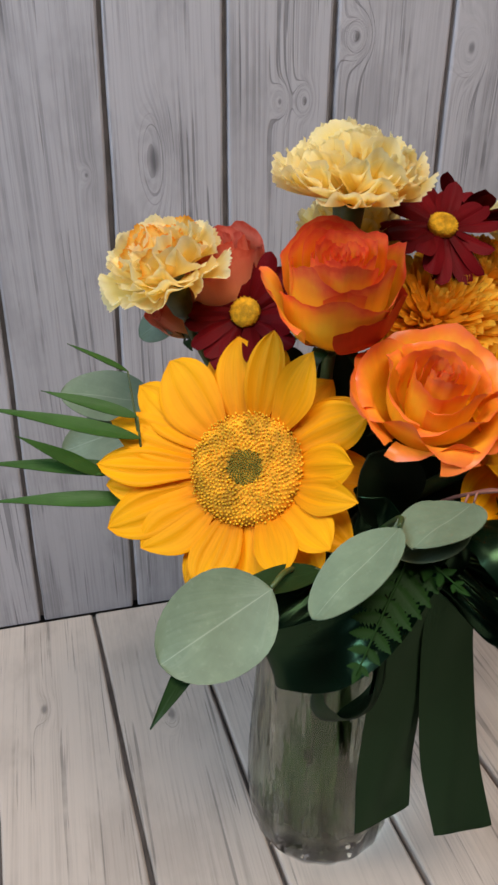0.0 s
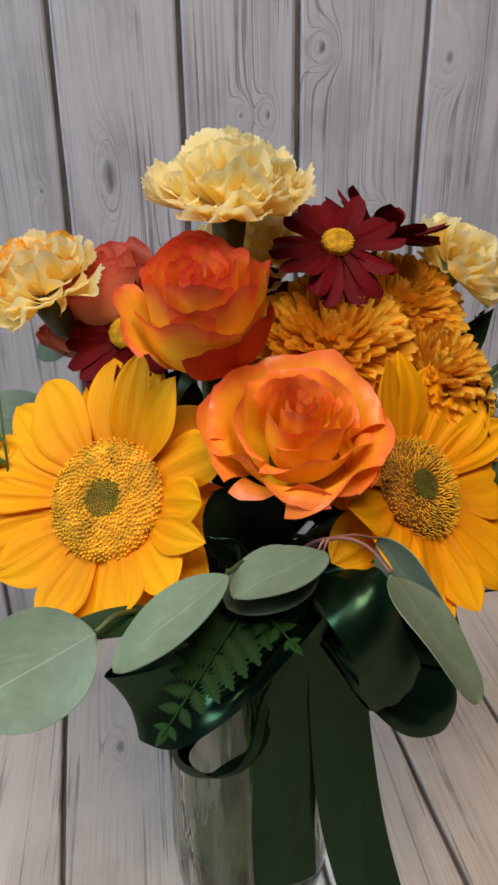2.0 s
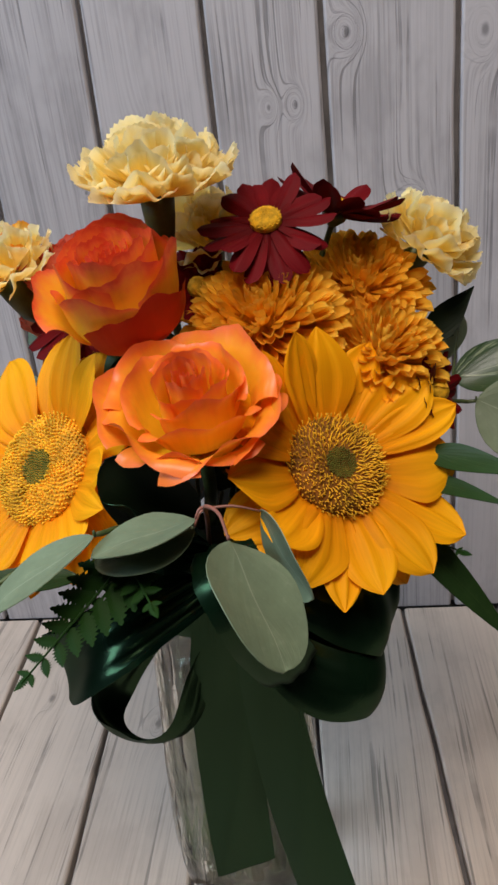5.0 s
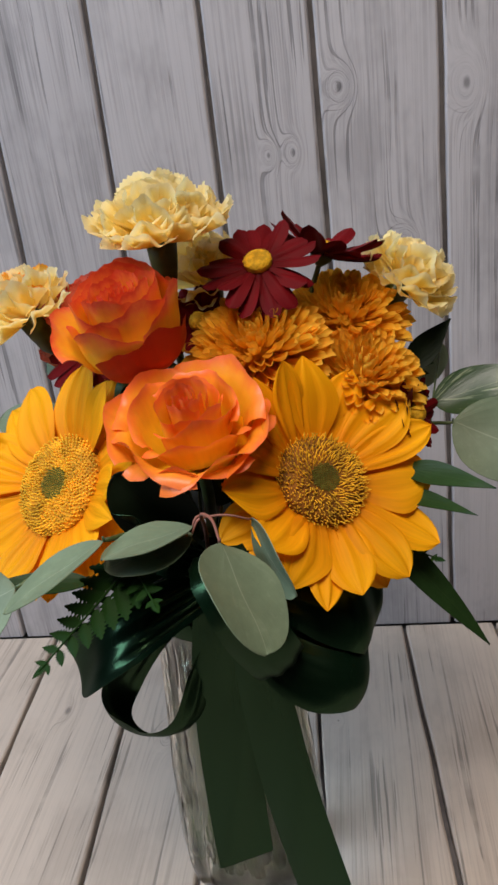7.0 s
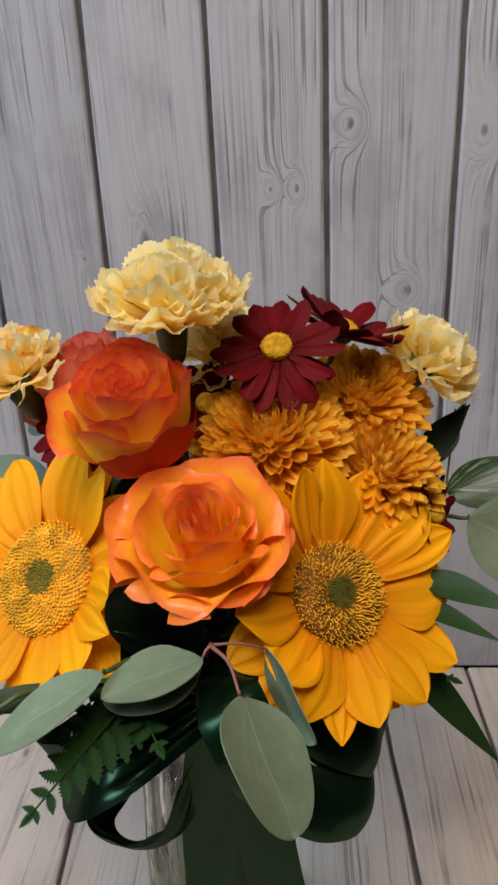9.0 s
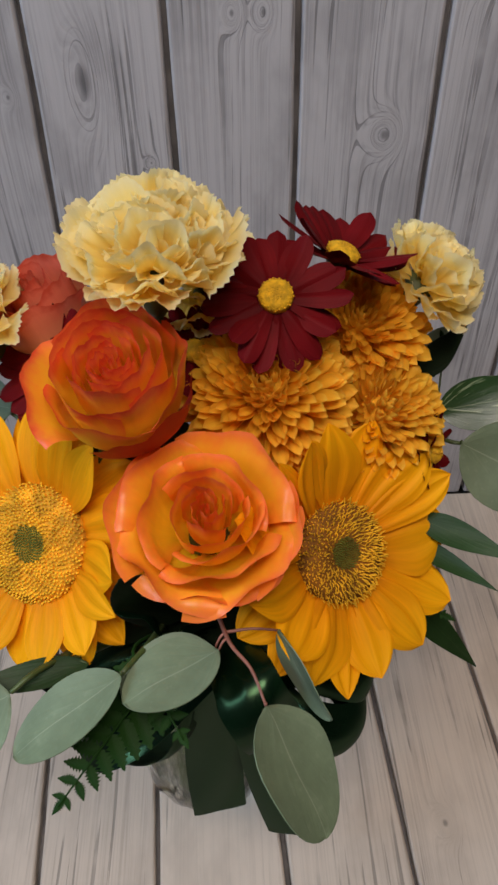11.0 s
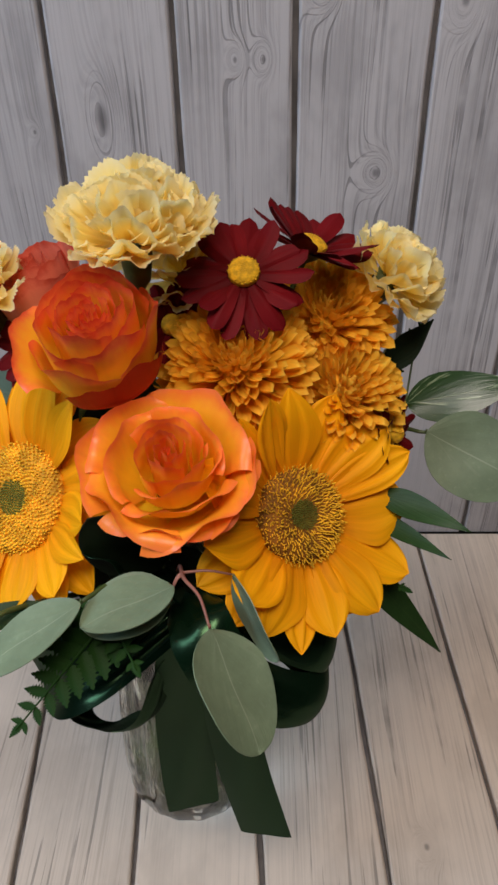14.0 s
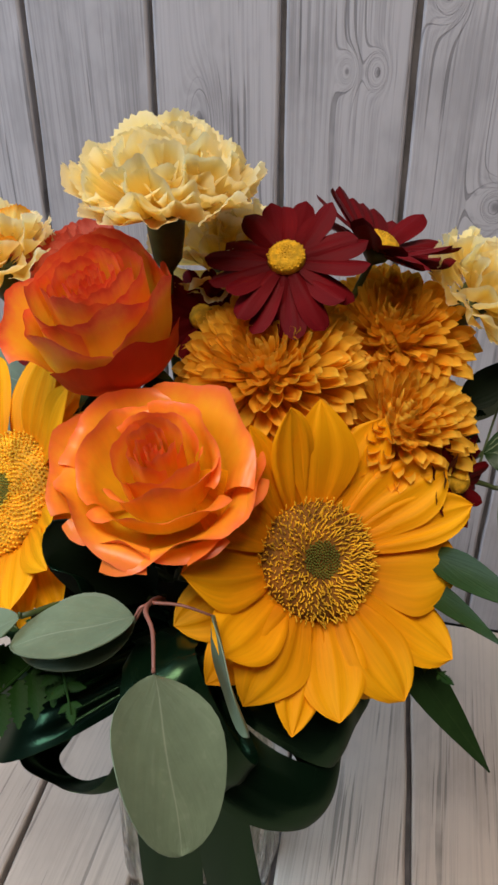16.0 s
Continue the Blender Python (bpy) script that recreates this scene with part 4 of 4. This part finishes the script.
fern((0.262, 0.352, 0.338), (0.218, 0.309, 0.305), (-0.1, -0.55, 0.8), 0.024, 9, "dark green serrated fern frond hanging before the bow", [(0.268, 0.38, 0.32), (0.268, 0.45, 0.24)])
fern((0.250, 0.360, 0.340), (0.272, 0.325, 0.326), (0.1, -0.5, 0.85), 0.018, 6, "glossy serrated fern tip lying on the bow", [(0.258, 0.39, 0.31), (0.266, 0.45, 0.24)])
fern((0.385, 0.500, 0.350), (0.426, 0.530, 0.390), (0.1, -0.9, 0.4), 0.016, 8, "dark fern frond behind the chrysanthemums", [(0.36, 0.5, 0.32), (0.27, 0.47, 0.24)])
fern((0.372, 0.424, 0.300), (0.404, 0.396, 0.301), (0.3, -0.6, 0.7), 0.012, 6, "small dark fern tip under a sunflower", [(0.35, 0.43, 0.285), (0.27, 0.46, 0.24)])

# ---- the bow ----
bow = thing("ribbon_bow", (0, 0, 0), label="dark green satin ribbon bow with long tails tied round the vase", category="ribbon")


def ribbon(name, line, widths, label=""):
    """A band along the line; widths gives its cross direction, length included, at each point."""
    pts, wid = spline(line, 10), spline(widths, 10)
    count = len(pts)

    def fn(u, v):
        i = min(count - 1, int(round(u * (count - 1))))
        run = pts[min(count - 1, i + 1)] - pts[max(0, i - 1)]
        out = run.cross(wid[i]).normalized() * wid[i].length
        gather = abs(2 * u - 1) ** 2.5 if name == "loop" else 0.0
        crease = 0.10 * gather * math.cos(10 * v + 3 * u) + (0.085 * math.sin(19 * u + 1.2 * v) if name == "loop" else 0.02 * math.sin(11 * u + 3.0 * v))
        return pts[i] + wid[i] * (v * 0.5 * (1 - 0.38 * gather)) + out * ((0.13 if name == "loop" else 0.05) * (1 - v * v) + crease)

    return place(name, sheet(name, fn, count, 13, M_SATIN, 0.0002), bow, label=label)


def fixed(v, k):
    return [v] * k


ribbon("loop", [(0.288, 0.392, 0.285), (0.262, 0.376, 0.278), (0.236, 0.366, 0.256), (0.227, 0.368, 0.230), (0.238, 0.374, 0.209), (0.256, 0.382, 0.212), (0.270, 0.392, 0.236), (0.280, 0.400, 0.268)], fixed((-0.006, -0.022, 0.022), 8))
ribbon("loop", [(0.288, 0.385, 0.302), (0.252, 0.354, 0.296), (0.222, 0.354, 0.276), (0.200, 0.376, 0.256), (0.206, 0.402, 0.246), (0.240, 0.412, 0.262), (0.282, 0.402, 0.290)], fixed((-0.012, 0.024, 0.023), 7))
ribbon("loop", [(0.298, 0.385, 0.288), (0.318, 0.362, 0.270), (0.342, 0.362, 0.252), (0.360, 0.380, 0.242), (0.354, 0.400, 0.244), (0.330, 0.410, 0.260), (0.300, 0.402, 0.286)], fixed((0.012, 0.023, 0.021), 7))
ribbon("loop", [(0.302, 0.392, 0.300), (0.332, 0.382, 0.290), (0.356, 0.384, 0.276), (0.368, 0.398, 0.264), (0.358, 0.418, 0.266), (0.330, 0.420, 0.285)], fixed((0.010, 0.024, 0.024), 6))
ribbon("loop", [(0.292, 0.385, 0.300), (0.296, 0.352, 0.335), (0.302, 0.338, 0.330), (0.314, 0.338, 0.298), (0.320, 0.356, 0.272), (0.302, 0.385, 0.282)], fixed((0.026, 0.014, 0.008), 6))
ribbon("loop", [(0.288, 0.390, 0.305), (0.268, 0.374, 0.322), (0.254, 0.374, 0.332), (0.246, 0.388, 0.332), (0.258, 0.405, 0.322), (0.285, 0.405, 0.305)], fixed((-0.006, -0.010, 0.034), 6))
ribbon("loop", [(0.296, 0.392, 0.308), (0.306, 0.380, 0.312), (0.316, 0.382, 0.316), (0.322, 0.394, 0.310), (0.312, 0.408, 0.308)], fixed((0.008, -0.010, 0.034), 5))
ribbon("knot", [(0.276, 0.392, 0.292), (0.288, 0.378, 0.298), (0.304, 0.378, 0.298), (0.314, 0.392, 0.292)], fixed((0.002, -0.004, 0.026), 4))
ribbon("tail", [(0.288, 0.386, 0.288), (0.281, 0.388, 0.230), (0.278, 0.390, 0.150), (0.279, 0.390, 0.092)], [(0.030, 0, 0.0), (0.034, 0, 0.002), (0.036, 0, 0.008), (0.036, -0.001, 0.018)])
ribbon("tail", [(0.304, 0.384, 0.288), (0.306, 0.384, 0.230), (0.315, 0.380, 0.150), (0.329, 0.374, 0.086)], [(0.026, 0, 0.0), (0.030, -0.004, 0.002), (0.034, -0.008, 0.006), (0.034, -0.010, 0.012)])
ribbon("band", [VASE + Vector((0.046 * math.cos(a), 0.046 * math.sin(a), 0.245)) for a in [2 * math.pi * k / 12 - 1.2 for k in range(13)]], fixed((0, 0, 0.030), 13))

# ---- the vase ----
vase = thing("vase", VASE, label="clear rippled glass vase half full of water and stems", category="vase")
prof = [(0.043, 0.0008), (0.0495, 0.003), (0.0525, 0.010), (0.0545, 0.030), (0.0540, 0.060), (0.0515, 0.110), (0.0480, 0.160), (0.0450, 0.205), (0.0445, 0.230), (0.0480, 0.248)]


def ripple(a, z):
    return 0.0009 * math.sin(9 * a + 14 * z + 2 * math.sin(3 * a)) * min(1, z / 0.03) + 0.0005 * math.sin(17 * a - 30 * z)


bm = bmesh.new()
inner = [(r - 0.0032, max(z, 0.0095)) for r, z in prof[2:]]
lathe(bm, prof + inner[::-1] + [(0.030, 0.0090)], 96, ripple)
glass_body = part("glass", bm, M_GLASS, vase, "clear pressed glass with vertical ripples")
bm = bmesh.new()
lathe(bm, [(0.030, 0.0088)] + [(r - 0.0030, max(z, 0.0092)) for r, z in prof[2:8]], 64)
water = part("water", bm, M_WATER, vase, "clear water")
water.visible_shadow = False
glass_body.visible_shadow = False
